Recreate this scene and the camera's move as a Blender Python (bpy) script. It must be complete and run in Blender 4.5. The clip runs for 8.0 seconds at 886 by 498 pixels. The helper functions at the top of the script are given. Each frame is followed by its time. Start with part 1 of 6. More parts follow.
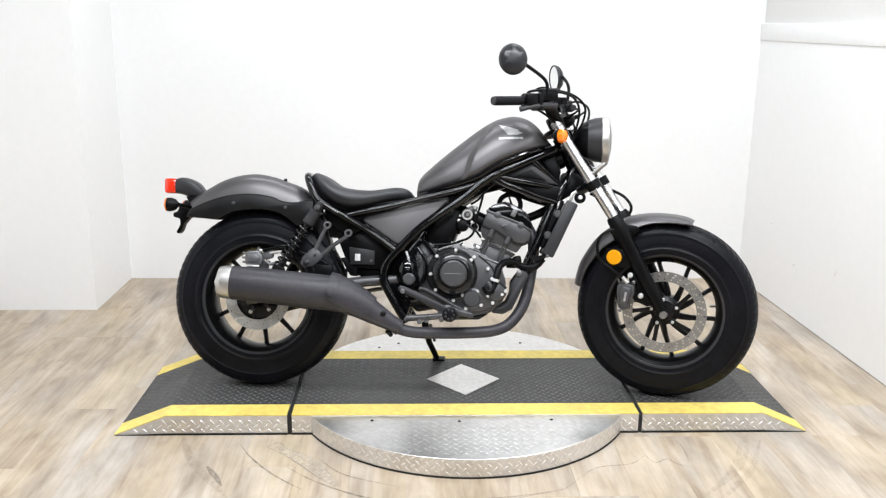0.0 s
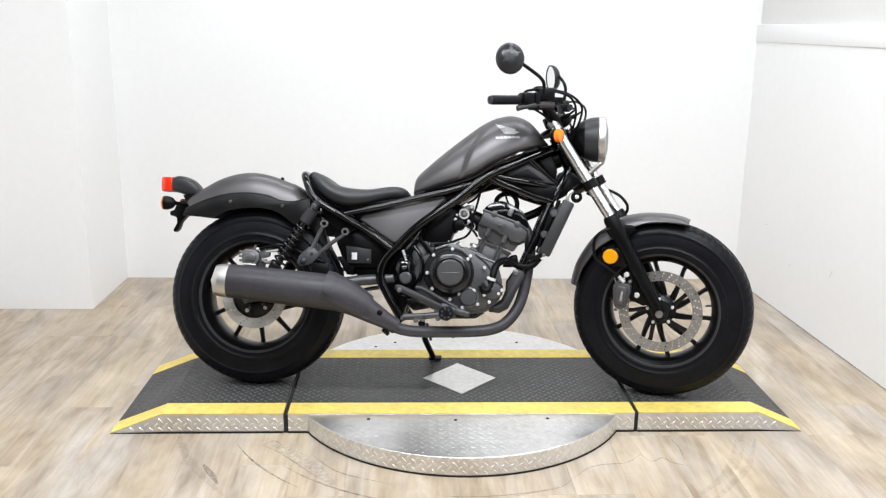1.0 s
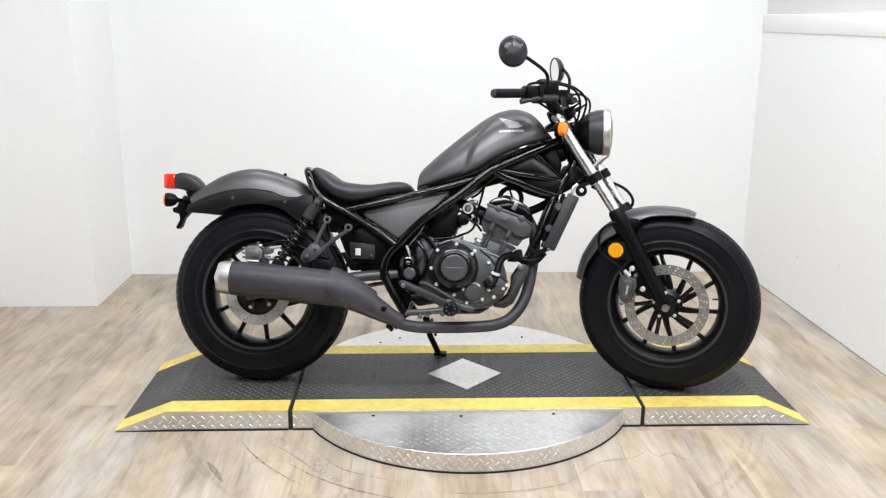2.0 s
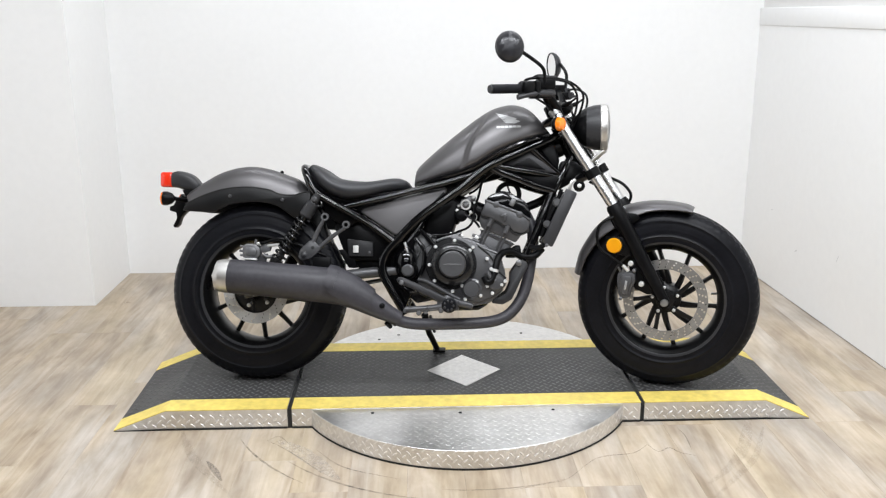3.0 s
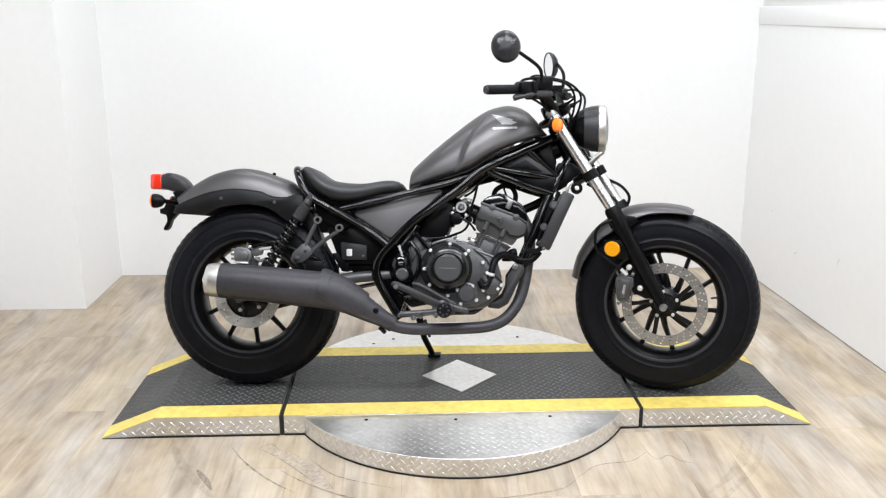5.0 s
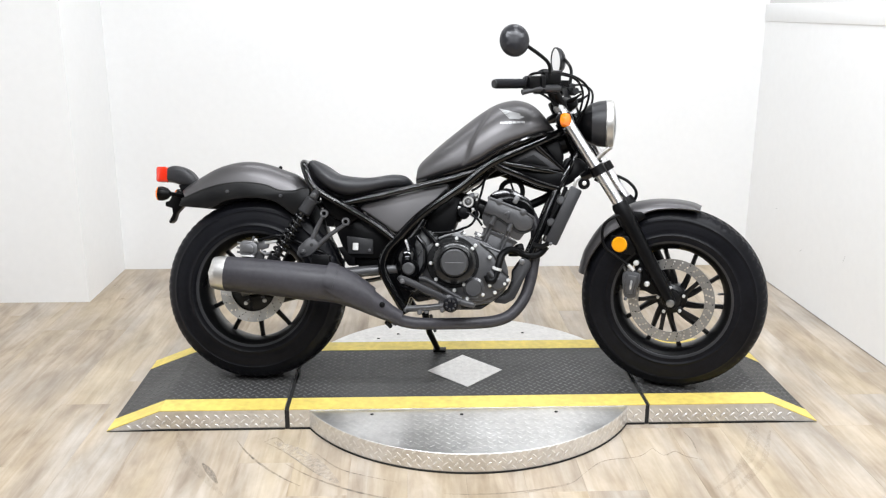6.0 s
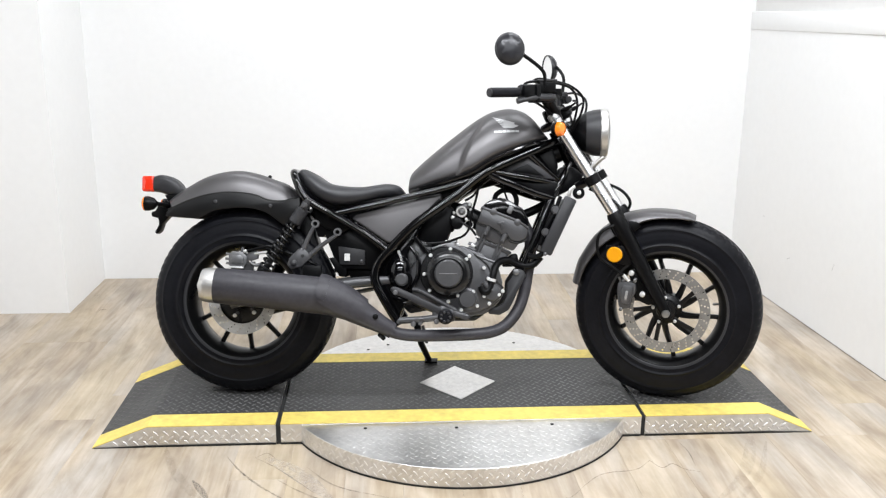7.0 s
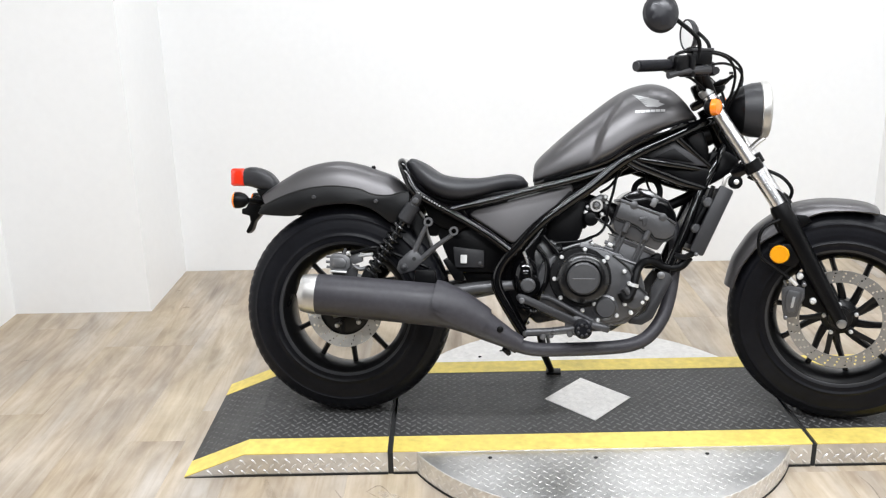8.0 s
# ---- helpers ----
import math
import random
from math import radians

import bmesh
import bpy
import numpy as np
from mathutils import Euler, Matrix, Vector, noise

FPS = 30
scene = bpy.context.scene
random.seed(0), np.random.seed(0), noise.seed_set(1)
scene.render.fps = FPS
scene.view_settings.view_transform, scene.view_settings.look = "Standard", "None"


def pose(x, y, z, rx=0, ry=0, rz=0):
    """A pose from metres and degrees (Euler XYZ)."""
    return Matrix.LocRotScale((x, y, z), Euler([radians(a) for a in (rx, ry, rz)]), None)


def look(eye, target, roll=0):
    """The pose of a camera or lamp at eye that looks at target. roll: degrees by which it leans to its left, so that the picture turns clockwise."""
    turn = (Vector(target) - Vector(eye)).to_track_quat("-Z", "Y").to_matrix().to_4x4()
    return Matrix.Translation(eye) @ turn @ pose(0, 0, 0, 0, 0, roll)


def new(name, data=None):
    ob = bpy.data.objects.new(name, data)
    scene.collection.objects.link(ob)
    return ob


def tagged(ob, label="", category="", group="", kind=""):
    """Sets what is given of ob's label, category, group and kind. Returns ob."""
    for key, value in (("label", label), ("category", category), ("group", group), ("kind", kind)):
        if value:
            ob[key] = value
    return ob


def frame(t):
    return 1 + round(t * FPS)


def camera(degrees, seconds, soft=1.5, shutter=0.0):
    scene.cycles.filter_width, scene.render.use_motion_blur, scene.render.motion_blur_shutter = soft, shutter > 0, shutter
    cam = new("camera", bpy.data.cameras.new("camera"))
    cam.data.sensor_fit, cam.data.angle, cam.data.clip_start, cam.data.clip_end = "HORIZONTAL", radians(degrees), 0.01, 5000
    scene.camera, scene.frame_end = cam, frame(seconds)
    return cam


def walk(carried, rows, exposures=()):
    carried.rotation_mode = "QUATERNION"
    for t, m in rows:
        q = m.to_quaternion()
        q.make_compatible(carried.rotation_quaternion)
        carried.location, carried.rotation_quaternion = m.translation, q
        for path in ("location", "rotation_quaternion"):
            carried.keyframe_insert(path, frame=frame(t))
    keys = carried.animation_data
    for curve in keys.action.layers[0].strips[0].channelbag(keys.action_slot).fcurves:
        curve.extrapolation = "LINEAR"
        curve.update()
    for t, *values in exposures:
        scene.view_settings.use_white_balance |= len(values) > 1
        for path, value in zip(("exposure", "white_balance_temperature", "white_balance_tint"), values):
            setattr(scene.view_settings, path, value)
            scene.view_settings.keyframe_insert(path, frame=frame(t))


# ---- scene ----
cam = camera(53.0, 8.0, soft=1.25)
PATH = [
    (0, (-0.202, -3.191, 1.403), (-0.132, -1.255, 0.905), 0.6),
    (0.5, (-0.198, -3.197, 1.394), (-0.13, -1.262, 0.892), 0.6),
    (1, (-0.203, -3.198, 1.393), (-0.125, -1.262, 0.9), 0.8),
    (1.5, (-0.192, -3.199, 1.394), (-0.127, -1.262, 0.9), 0.9),
    (1.7, (-0.194, -3.182, 1.396), (-0.129, -1.248, 0.89), 0.6),
    (2.8, (-0.193, -3.171, 1.392), (-0.13, -1.239, 0.88), -0.1),
    (3, (-0.192, -3.169, 1.395), (-0.125, -1.239, 0.878), -0.2),
    (3.5, (-0.205, -3.153, 1.388), (-0.146, -1.219, 0.882), -0.3),
    (4, (-0.192, -3.137, 1.393), (-0.132, -1.202, 0.888), 0.1),
    (4.5, (-0.196, -3.129, 1.389), (-0.119, -1.199, 0.87), 0.1),
    (4.7, (-0.181, -3.116, 1.397), (-0.106, -1.186, 0.879), -0.2),
    (5.8, (-0.202, -3.105, 1.396), (-0.132, -1.178, 0.865), 0.1),
    (6, (-0.208, -3.103, 1.383), (-0.133, -1.174, 0.858), 0.2),
    (6.5, (-0.229, -3.085, 1.393), (-0.154, -1.157, 0.866), 0.2),
    (7, (-0.272, -3.051, 1.393), (-0.139, -1.123, 0.877), 0.5),
    (7.2, (-0.314, -3.023, 1.396), (-0.178, -1.093, 0.892), -1.2),
    (7.3, (-0.344, -3.005, 1.392), (-0.217, -1.081, 0.86), -2.0),
    (7.4, (-0.362, -2.971, 1.383), (-0.261, -1.064, 0.787), -1.9),
    (7.5, (-0.375, -2.925, 1.378), (-0.24, -1.017, 0.795), -0.8),
    (7.6, (-0.388, -2.882, 1.372), (-0.247, -0.976, 0.781), -0.8),
    (7.7, (-0.403, -2.811, 1.371), (-0.291, -0.907, 0.767), -0.5),
    (7.8, (-0.414, -2.745, 1.363), (-0.346, -0.84, 0.759), -0.4),
    (7.9, (-0.436, -2.677, 1.377), (-0.41, -0.768, 0.782), -1.1),
    (8, (-0.451, -2.626, 1.386), (-0.459, -0.714, 0.8), -1.2),
]
walk(cam, [(t, look(eye, target, roll)) for t, eye, target, roll in PATH],
     exposures=[(0, 0.0), (0.8, -0.03), (1.7, -0.10), (3.0, -0.17), (4.5, -0.11), (5.9, -0.01), (8.0, -0.01)])

# ---- light ----
def area_lamp(name, at, aim, size_x, size_y, watts, colour):
    data = bpy.data.lights.new(name, "AREA")
    data.shape, data.size, data.size_y, data.energy, data.color = "RECTANGLE", size_x, size_y, watts, colour
    ob = new(name, data)
    ob.matrix_world = look(at, aim)
    return ob


world = bpy.data.worlds.new("room_air")
world.use_nodes = True
world.node_tree.nodes["Background"].inputs[0].default_value = (0.9, 0.95, 1.0, 1)
world.node_tree.nodes["Background"].inputs[1].default_value = 0.03
scene.world = world
CEIL = 2.85
# Unseen lamps on an assumed grid; the front rows are added for highlights.
for lx, ly, lw in ((-0.75, -1.25, 60), (0.95, -1.25, 60), (-0.75, 0.60, 23), (0.95, 0.60, 23), (-0.75, -3.10, 50), (0.95, -3.10, 50), (-0.75, -4.95, 20), (0.95, -4.95, 20)):
    area_lamp("unseen_ceiling_lamp", (lx, ly, CEIL - 0.03), (lx, ly + 0.0001, 0), 1.4, 0.30, lw, (0.925, 0.955, 1.0))


# ---- materials ----
def mat(name, base, rough=0.5, metal=0.0, vary=0.12, grain=60.0, broad=4.0, bump=0.0, bump_scale=200.0, coat=0.0, rough_vary=0.08, spec=0.5, stretch=(1, 1, 1)):
    m = bpy.data.materials.new(name)
    m.use_nodes = True
    nt = m.node_tree
    bsdf = nt.nodes["Principled BSDF"]
    bsdf.inputs["Metallic"].default_value = metal
    bsdf.inputs["Specular IOR Level"].default_value = spec
    bsdf.inputs["Coat Weight"].default_value = coat
    bsdf.inputs["Coat Roughness"].default_value = 0.06
    co = nt.nodes.new("ShaderNodeTexCoord")
    mp = nt.nodes.new("ShaderNodeMapping")
    mp.inputs["Scale"].default_value = stretch
    nt.links.new(co.outputs["Object"], mp.inputs["Vector"])
    n1 = nt.nodes.new("ShaderNodeTexNoise")
    n1.inputs["Scale"].default_value, n1.inputs["Detail"].default_value = grain, 4
    n2 = nt.nodes.new("ShaderNodeTexNoise")
    n2.inputs["Scale"].default_value, n2.inputs["Detail"].default_value = broad, 3
    for n in (n1, n2):
        nt.links.new(mp.outputs["Vector"], n.inputs["Vector"])
    add = nt.nodes.new("ShaderNodeMath")
    add.operation = "ADD"
    nt.links.new(n1.outputs["Fac"], add.inputs[0])
    nt.links.new(n2.outputs["Fac"], add.inputs[1])
    rng = nt.nodes.new("ShaderNodeMapRange")
    rng.inputs["From Min"].default_value, rng.inputs["From Max"].default_value = 0.6, 1.4
    rng.inputs["To Min"].default_value, rng.inputs["To Max"].default_value = 1 - vary, 1 + vary
    nt.links.new(add.outputs[0], rng.inputs["Value"])
    mul = nt.nodes.new("ShaderNodeVectorMath")
    mul.operation = "SCALE"
    mul.inputs[0].default_value = base
    nt.links.new(rng.outputs["Result"], mul.inputs["Scale"])
    nt.links.new(mul.outputs["Vector"], bsdf.inputs["Base Color"])
    rr = nt.nodes.new("ShaderNodeMapRange")
    rr.inputs["From Min"].default_value, rr.inputs["From Max"].default_value = 0.3, 0.7
    rr.inputs["To Min"].default_value, rr.inputs["To Max"].default_value = max(0.02, rough - rough_vary), min(1, rough + rough_vary)
    nt.links.new(n2.outputs["Fac"], rr.inputs["Value"])
    nt.links.new(rr.outputs["Result"], bsdf.inputs["Roughness"])
    if bump:
        n3 = nt.nodes.new("ShaderNodeTexNoise")
        n3.inputs["Scale"].default_value, n3.inputs["Detail"].default_value = bump_scale, 3
        nt.links.new(mp.outputs["Vector"], n3.inputs["Vector"])
        b = nt.nodes.new("ShaderNodeBump")
        b.inputs["Strength"].default_value, b.inputs["Distance"].default_value = bump, 0.002
        nt.links.new(n3.outputs["Fac"], b.inputs["Height"])
        nt.links.new(b.outputs["Normal"], bsdf.inputs["Normal"])
    return m


def plank_material():
    m = bpy.data.materials.new("oak_vinyl_plank")
    m.use_nodes = True
    nt = m.node_tree
    bsdf = nt.nodes["Principled BSDF"]
    co = nt.nodes.new("ShaderNodeTexCoord")
    info = nt.nodes.new("ShaderNodeObjectInfo")
    off = nt.nodes.new("ShaderNodeVectorMath")
    off.operation = "SCALE"
    off.inputs[0].default_value = (7.3, 11.9, 3.1)
    nt.links.new(info.outputs["Random"], off.inputs["Scale"])
    shift = nt.nodes.new("ShaderNodeVectorMath")
    nt.links.new(co.outputs["Object"], shift.inputs[0])
    nt.links.new(off.outputs["Vector"], shift.inputs[1])
    fine = nt.nodes.new("ShaderNodeMapping")
    fine.inputs["Scale"].default_value = (20, 1.5, 1)
    nt.links.new(shift.outputs["Vector"], fine.inputs["Vector"])
    grain = nt.nodes.new("ShaderNodeTexNoise")
    grain.inputs["Scale"].default_value, grain.inputs["Detail"].default_value, grain.inputs["Distortion"].default_value = 1.6, 6, 1.6
    nt.links.new(fine.outputs["Vector"], grain.inputs["Vector"])
    wide = nt.nodes.new("ShaderNodeMapping")
    wide.inputs["Scale"].default_value = (9, 2.1, 1)
    nt.links.new(shift.outputs["Vector"], wide.inputs["Vector"])
    cloud = nt.nodes.new("ShaderNodeTexNoise")
    cloud.inputs["Scale"].default_value, cloud.inputs["Detail"].default_value, cloud.inputs["Distortion"].default_value = 1.0, 5, 1.4
    nt.links.new(wide.outputs["Vector"], cloud.inputs["Vector"])
    ramp = nt.nodes.new("ShaderNodeValToRGB")
    el = ramp.color_ramp.elements
    el[0].position, el[0].color = 0.25, (0.175, 0.125, 0.080, 1)
    el[1].position, el[1].color = 0.75, (0.54, 0.485, 0.412, 1)
    mid = el.new(0.5)
    mid.color = (0.385, 0.322, 0.248, 1)
    mix = nt.nodes.new("ShaderNodeMath")
    mix.operation = "MULTIPLY_ADD"
    mix.inputs[1].default_value, mix.inputs[2].default_value = 0.34, 0.03
    nt.links.new(grain.outputs["Fac"], mix.inputs[0])
    mix2 = nt.nodes.new("ShaderNodeMath")
    mix2.operation = "MULTIPLY_ADD"
    mix2.inputs[1].default_value = 0.62
    nt.links.new(cloud.outputs["Fac"], mix2.inputs[0])
    nt.links.new(mix.outputs[0], mix2.inputs[2])
    own = nt.nodes.new("ShaderNodeMath")
    own.operation = "MULTIPLY_ADD"
    own.inputs[1].default_value = 0.07
    nt.links.new(info.outputs["Random"], own.inputs[0])
    nt.links.new(mix2.outputs[0], own.inputs[2])
    nt.links.new(own.outputs[0], ramp.inputs["Fac"])
    geo = nt.nodes.new("ShaderNodeNewGeometry")
    stain = nt.nodes.new("ShaderNodeTexNoise")
    stain.inputs["Scale"].default_value, stain.inputs["Detail"].default_value, stain.inputs["Roughness"].default_value = 5.5, 5, 0.65
    long = nt.nodes.new("ShaderNodeMapping")
    long.inputs["Scale"].default_value = (1.2, 0.6, 1)
    nt.links.new(geo.outputs["Position"], long.inputs["Vector"])
    nt.links.new(long.outputs["Vector"], stain.inputs["Vector"])
    spots = nt.nodes.new("ShaderNodeMapRange")
    spots.inputs["From Min"].default_value, spots.inputs["From Max"].default_value = 0.3, 0.7
    spots.inputs["To Min"].default_value, spots.inputs["To Max"].default_value = 0.80, 1.16
    nt.links.new(stain.outputs["Fac"], spots.inputs["Value"])
    worn = nt.nodes.new("ShaderNodeVectorMath")
    worn.operation = "SCALE"
    tone = nt.nodes.new("ShaderNodeTexNoise")
    tone.inputs["Scale"].default_value, tone.inputs["Detail"].default_value = 1.0, 2
    drift = nt.nodes.new("ShaderNodeMapping")
    drift.inputs["Scale"].default_value = (5.5, 0.9, 1)
    nt.links.new(shift.outputs["Vector"], drift.inputs["Vector"])
    nt.links.new(drift.outputs["Vector"], tone.inputs["Vector"])
    hue = nt.nodes.new("ShaderNodeValToRGB")
    hue.color_ramp.elements[0].position, hue.color_ramp.elements[0].color = 0.34, (0.93, 0.95, 1.00, 1)
    hue.color_ramp.elements[1].position, hue.color_ramp.elements[1].color = 0.66, (1.01, 0.965, 0.86, 1)
    hue.color_ramp.elements.new(0.5).color = (1.0, 0.97, 0.93, 1)
    nt.links.new(tone.outputs["Fac"], hue.inputs["Fac"])
    tint = nt.nodes.new("ShaderNodeVectorMath")
    tint.operation = "MULTIPLY"
    nt.links.new(ramp.outputs["Color"], tint.inputs[0])
    nt.links.new(hue.outputs["Color"], tint.inputs[1])
    nt.links.new(tint.outputs["Vector"], worn.inputs[0])
    nt.links.new(spots.outputs["Result"], worn.inputs["Scale"])
    nt.links.new(worn.outputs["Vector"], bsdf.inputs["Base Color"])
    rr = nt.nodes.new("ShaderNodeMapRange")
    rr.inputs["To Min"].default_value, rr.inputs["To Max"].default_value = 0.32, 0.5
    nt.links.new(cloud.outputs["Fac"], rr.inputs["Value"])
    nt.links.new(rr.outputs["Result"], bsdf.inputs["Roughness"])
    b = nt.nodes.new("ShaderNodeBump")
    b.inputs["Strength"].default_value, b.inputs["Distance"].default_value = 0.12, 0.001
    nt.links.new(grain.outputs["Fac"], b.inputs["Height"])
    nt.links.new(b.outputs["Normal"], bsdf.inputs["Normal"])
    return m


def lens_material(name, colour, rough=0.12):
    m = mat(name, colour, rough, 0, 0.05, 300, 30, coat=0.6, rough_vary=0.03)
    m.node_tree.nodes["Principled BSDF"].inputs["Subsurface Weight"].default_value = 0.3
    m.node_tree.nodes["Principled BSDF"].inputs["Subsurface Radius"].default_value = (0.02, 0.01, 0.004)
    m.node_tree.nodes["Principled BSDF"].inputs["Subsurface Scale"].default_value = 0.5
    return m


def glass_material():
    m = bpy.data.materials.new("clear_glass")
    m.use_nodes = True
    b = m.node_tree.nodes["Principled BSDF"]
    b.inputs["Base Color"].default_value = (0.97, 0.98, 1, 1)
    b.inputs["Transmission Weight"].default_value = 1.0
    b.inputs["Roughness"].default_value = 0.03
    b.inputs["IOR"].default_value = 1.45
    return m


WALL = mat("white_wall_paint", (0.82, 0.82, 0.815), 0.55, 0, 0.02, 30, 1.2, 0.05, 160)
WALL_GREY = mat("light_grey_wall_surface", (0.66, 0.655, 0.64), 0.6, 0, 0.03, 30, 1.2, 0.05, 160)
# Colour of the added unseen surround, dark so gloss black reflects little.
DARK_SURROUND = mat("unseen_dark_surround", (0.05, 0.05, 0.052), 0.6, 0, 0.1, 20, 1.0)
# The ceiling is unseen; its grey is set low to dull upward reflections.
CEILING = mat("unseen_dark_ceiling", (0.12, 0.12, 0.12), 0.8, 0, 0.05, 90, 2.0, 0.2, 120)
SUBFLOOR = mat("dark_plank_joint", (0.24, 0.19, 0.14), 0.8, 0, 0.2)
PLANK = plank_material()
# Painted shadow line where the side wall meets the floor.
SHADOW_LINE = mat("painted_shadow_line", (0.08, 0.075, 0.07), 0.8)
TREAD_PLATE = mat("dark_painted_checker_plate", (0.039, 0.0385, 0.038), 0.5, 0.1, 0.45, 40, 4, 0.15, 150, rough_vary=0.12)
TREAD_LUG = mat("worn_dark_checker_lug", (0.098, 0.097, 0.095), 0.5, 0.0, 0.6, 40, 4, rough_vary=0.12)
ALU_PLATE = mat("aluminium_checker_plate", (0.75, 0.74, 0.725), 0.40, 0.92, 0.16, 50, 4, 0.1, 220, rough_vary=0.12)
# Polished ribs, made paler and less metallic to paint in their glint.
ALU_LUG = mat("polished_lug_painted_glint", (0.80, 0.79, 0.775), 0.36, 0.72, 0.1, 60, 5)
YELLOW = mat("yellow_floor_paint", (0.72, 0.565, 0.14), 0.55, 0, 0.22, 45, 9, 0.2, 180)
GAP_BLACK = mat("black_seam_gap", (0.012, 0.012, 0.012), 0.8)
PAINT = mat("matte_grey_metallic_paint", (0.106, 0.102, 0.104), 0.40, 0.75, 0.05, 900, 8, 0.02, 1500, rough_vary=0.03)
GLOSS = mat("gloss_black_frame_paint", (0.002, 0.002, 0.0024), 0.09, 0, 0.1, 60, 6, coat=0.1, rough_vary=0.03, spec=0.4)
PLASTIC = mat("matte_black_plastic", (0.0024, 0.0024, 0.0028), 0.36, 0, 0.12, 120, 8, 0.08, 700, spec=0.13)
DARKGREY = mat("dark_grey_plastic", (0.024, 0.024, 0.026), 0.42, 0, 0.1, 120, 8, 0.08, 700, spec=0.35)
RUBBER = mat("tyre_rubber", (0.0044, 0.0046, 0.0064), 0.40, 0, 0.45, 70, 7, 0.15, 260, spec=0.15)
SEATSKIN = mat("black_vinyl_seat", (0.012, 0.012, 0.0145), 0.46, 0, 0.1, 80, 8, 0.15, 500)
EXHAUST = mat("heatproof_black_exhaust_paint", (0.036, 0.0345, 0.040), 0.47, 0.0, 0.3, 70, 7, 0.08, 500, spec=0.35)
WHEEL = mat("black_cast_wheel", (0.0028, 0.0028, 0.0032), 0.33, 0.1, 0.1, 80, 8, spec=0.35)
ENGINE = mat("black_grey_engine_paint", (0.072, 0.072, 0.075), 0.35, 0.4, 0.12, 90, 9, 0.12, 420)
STRUT = mat("satin_black_strut_paint", (0.0055, 0.0055, 0.006), 0.36, 0.1, 0.1, 90, 8, 0.05, 600, spec=0.4)
# Paler than the black wheel, painting the sheen along the rim lip.
RIM_LIP = mat("rim_lip_painted_sheen", (0.055, 0.056, 0.06), 0.34, 0.5, 0.1, 80, 8)
ENGINE_DARK = mat("gloss_black_engine_cover", (0.008, 0.008, 0.0085), 0.24, 0.1, 0.1, 90, 9)
CHROME = mat("chrome", (0.82, 0.82, 0.83), 0.28, 1.0, 0.04, 60, 6, rough_vary=0.05)
BRIGHT_STEEL = mat("bright_brake_steel", (0.66, 0.66, 0.65), 0.34, 0.7, 0.1, 120, 9, 0.05, 500)
STEEL = mat("brushed_brake_steel", (0.36, 0.36, 0.355), 0.32, 0.85, 0.1, 120, 9, 0.05, 500)
CALIPER = mat("cast_grey_caliper_metal", (0.15, 0.15, 0.153), 0.4, 0.6, 0.2, 90, 12)
SHELL = mat("mirror_shell_lacquer", (0.014, 0.014, 0.017), 0.36, 0.2, 0.1, 60, 10)
SATIN = mat("satin_aluminium", (0.58, 0.57, 0.55), 0.42, 0.95, 0.1, 70, 9)
BOLT = mat("zinc_bolt", (0.74, 0.74, 0.73), 0.4, 0.65, 0.1, 300, 30)
AMBER = lens_material("amber_lens", (0.95, 0.23, 0.012))
YELLOW_LENS = lens_material("yellow_reflector_lens", (0.72, 0.31, 0.008))
RED = lens_material("red_tail_lens", (0.72, 0.035, 0.012))
GLASS = glass_material()
MIRROR = mat("mirror_glass", (0.9, 0.9, 0.9), 0.02, 1.0, 0.0, rough_vary=0.0)
EMBLEM = mat("silver_emblem", (0.42, 0.42, 0.42), 0.35, 0.5, 0.05)
WHITE_PLASTIC = mat("white_connector", (0.7, 0.7, 0.68), 0.5)


# ---- mesh helpers ----
def finish(bm, name, material, sharp=35):
    bmesh.ops.recalc_face_normals(bm, faces=bm.faces[:])
    me = bpy.data.meshes.new(name)
    bm.to_mesh(me)
    bm.free()
    me.materials.append(material)
    me.shade_smooth()
    me.set_sharp_from_angle(angle=radians(sharp))
    return me


def part(name, bm, material, parent=None, label="", m=None, sharp=35):
    """One bmesh as one mesh object under its thing or part."""
    ob = new(name, finish(bm, name, material, sharp))
    if parent:
        ob.parent = parent
    if m is not None:
        ob.matrix_local = m
    if label:
        ob["label"] = label
    return ob


def bolts(name, places, r, y, high, material, parent, label="", m=None, out=-1):
    """Round-headed bolts of one kind, each an object, pointing sideways at (x, z) or (x, z, y)."""
    me = finish(lathe([(r, 0.004 * -out), (r, high * out), (r * 0.65, (high + r * 0.45) * out)], 12), name, material)
    for p in places:
        ob = new(name, me)
        ob.parent = parent
        ob.matrix_local = (m or Matrix()) @ Matrix.Translation((p[0], p[2] if len(p) > 2 else y, p[1]))
        if label:
            ob["label"] = label


def thing(name, label, category, group="", kind="", m=None):
    ob = new(name)
    ob.empty_display_size = 0.1
    if m is not None:
        ob.matrix_world = m
    return tagged(ob, label, category, group, kind)


def skin(bm, rings, caps=True, closed=False):
    """Joins rings of equal length with quads."""
    vs = [[bm.verts.new(p) for p in r] for r in rings]
    n = len(vs[0])
    pairs = list(zip(vs, vs[1:])) + ([(vs[-1], vs[0])] if closed else [])
    for a, b in pairs:
        for i in range(n):
            bm.faces.new((a[i], a[(i + 1) % n], b[(i + 1) % n], b[i]))
    if caps and not closed:
        bm.faces.new(vs[0][::-1])
        bm.faces.new(vs[-1])
    return bm


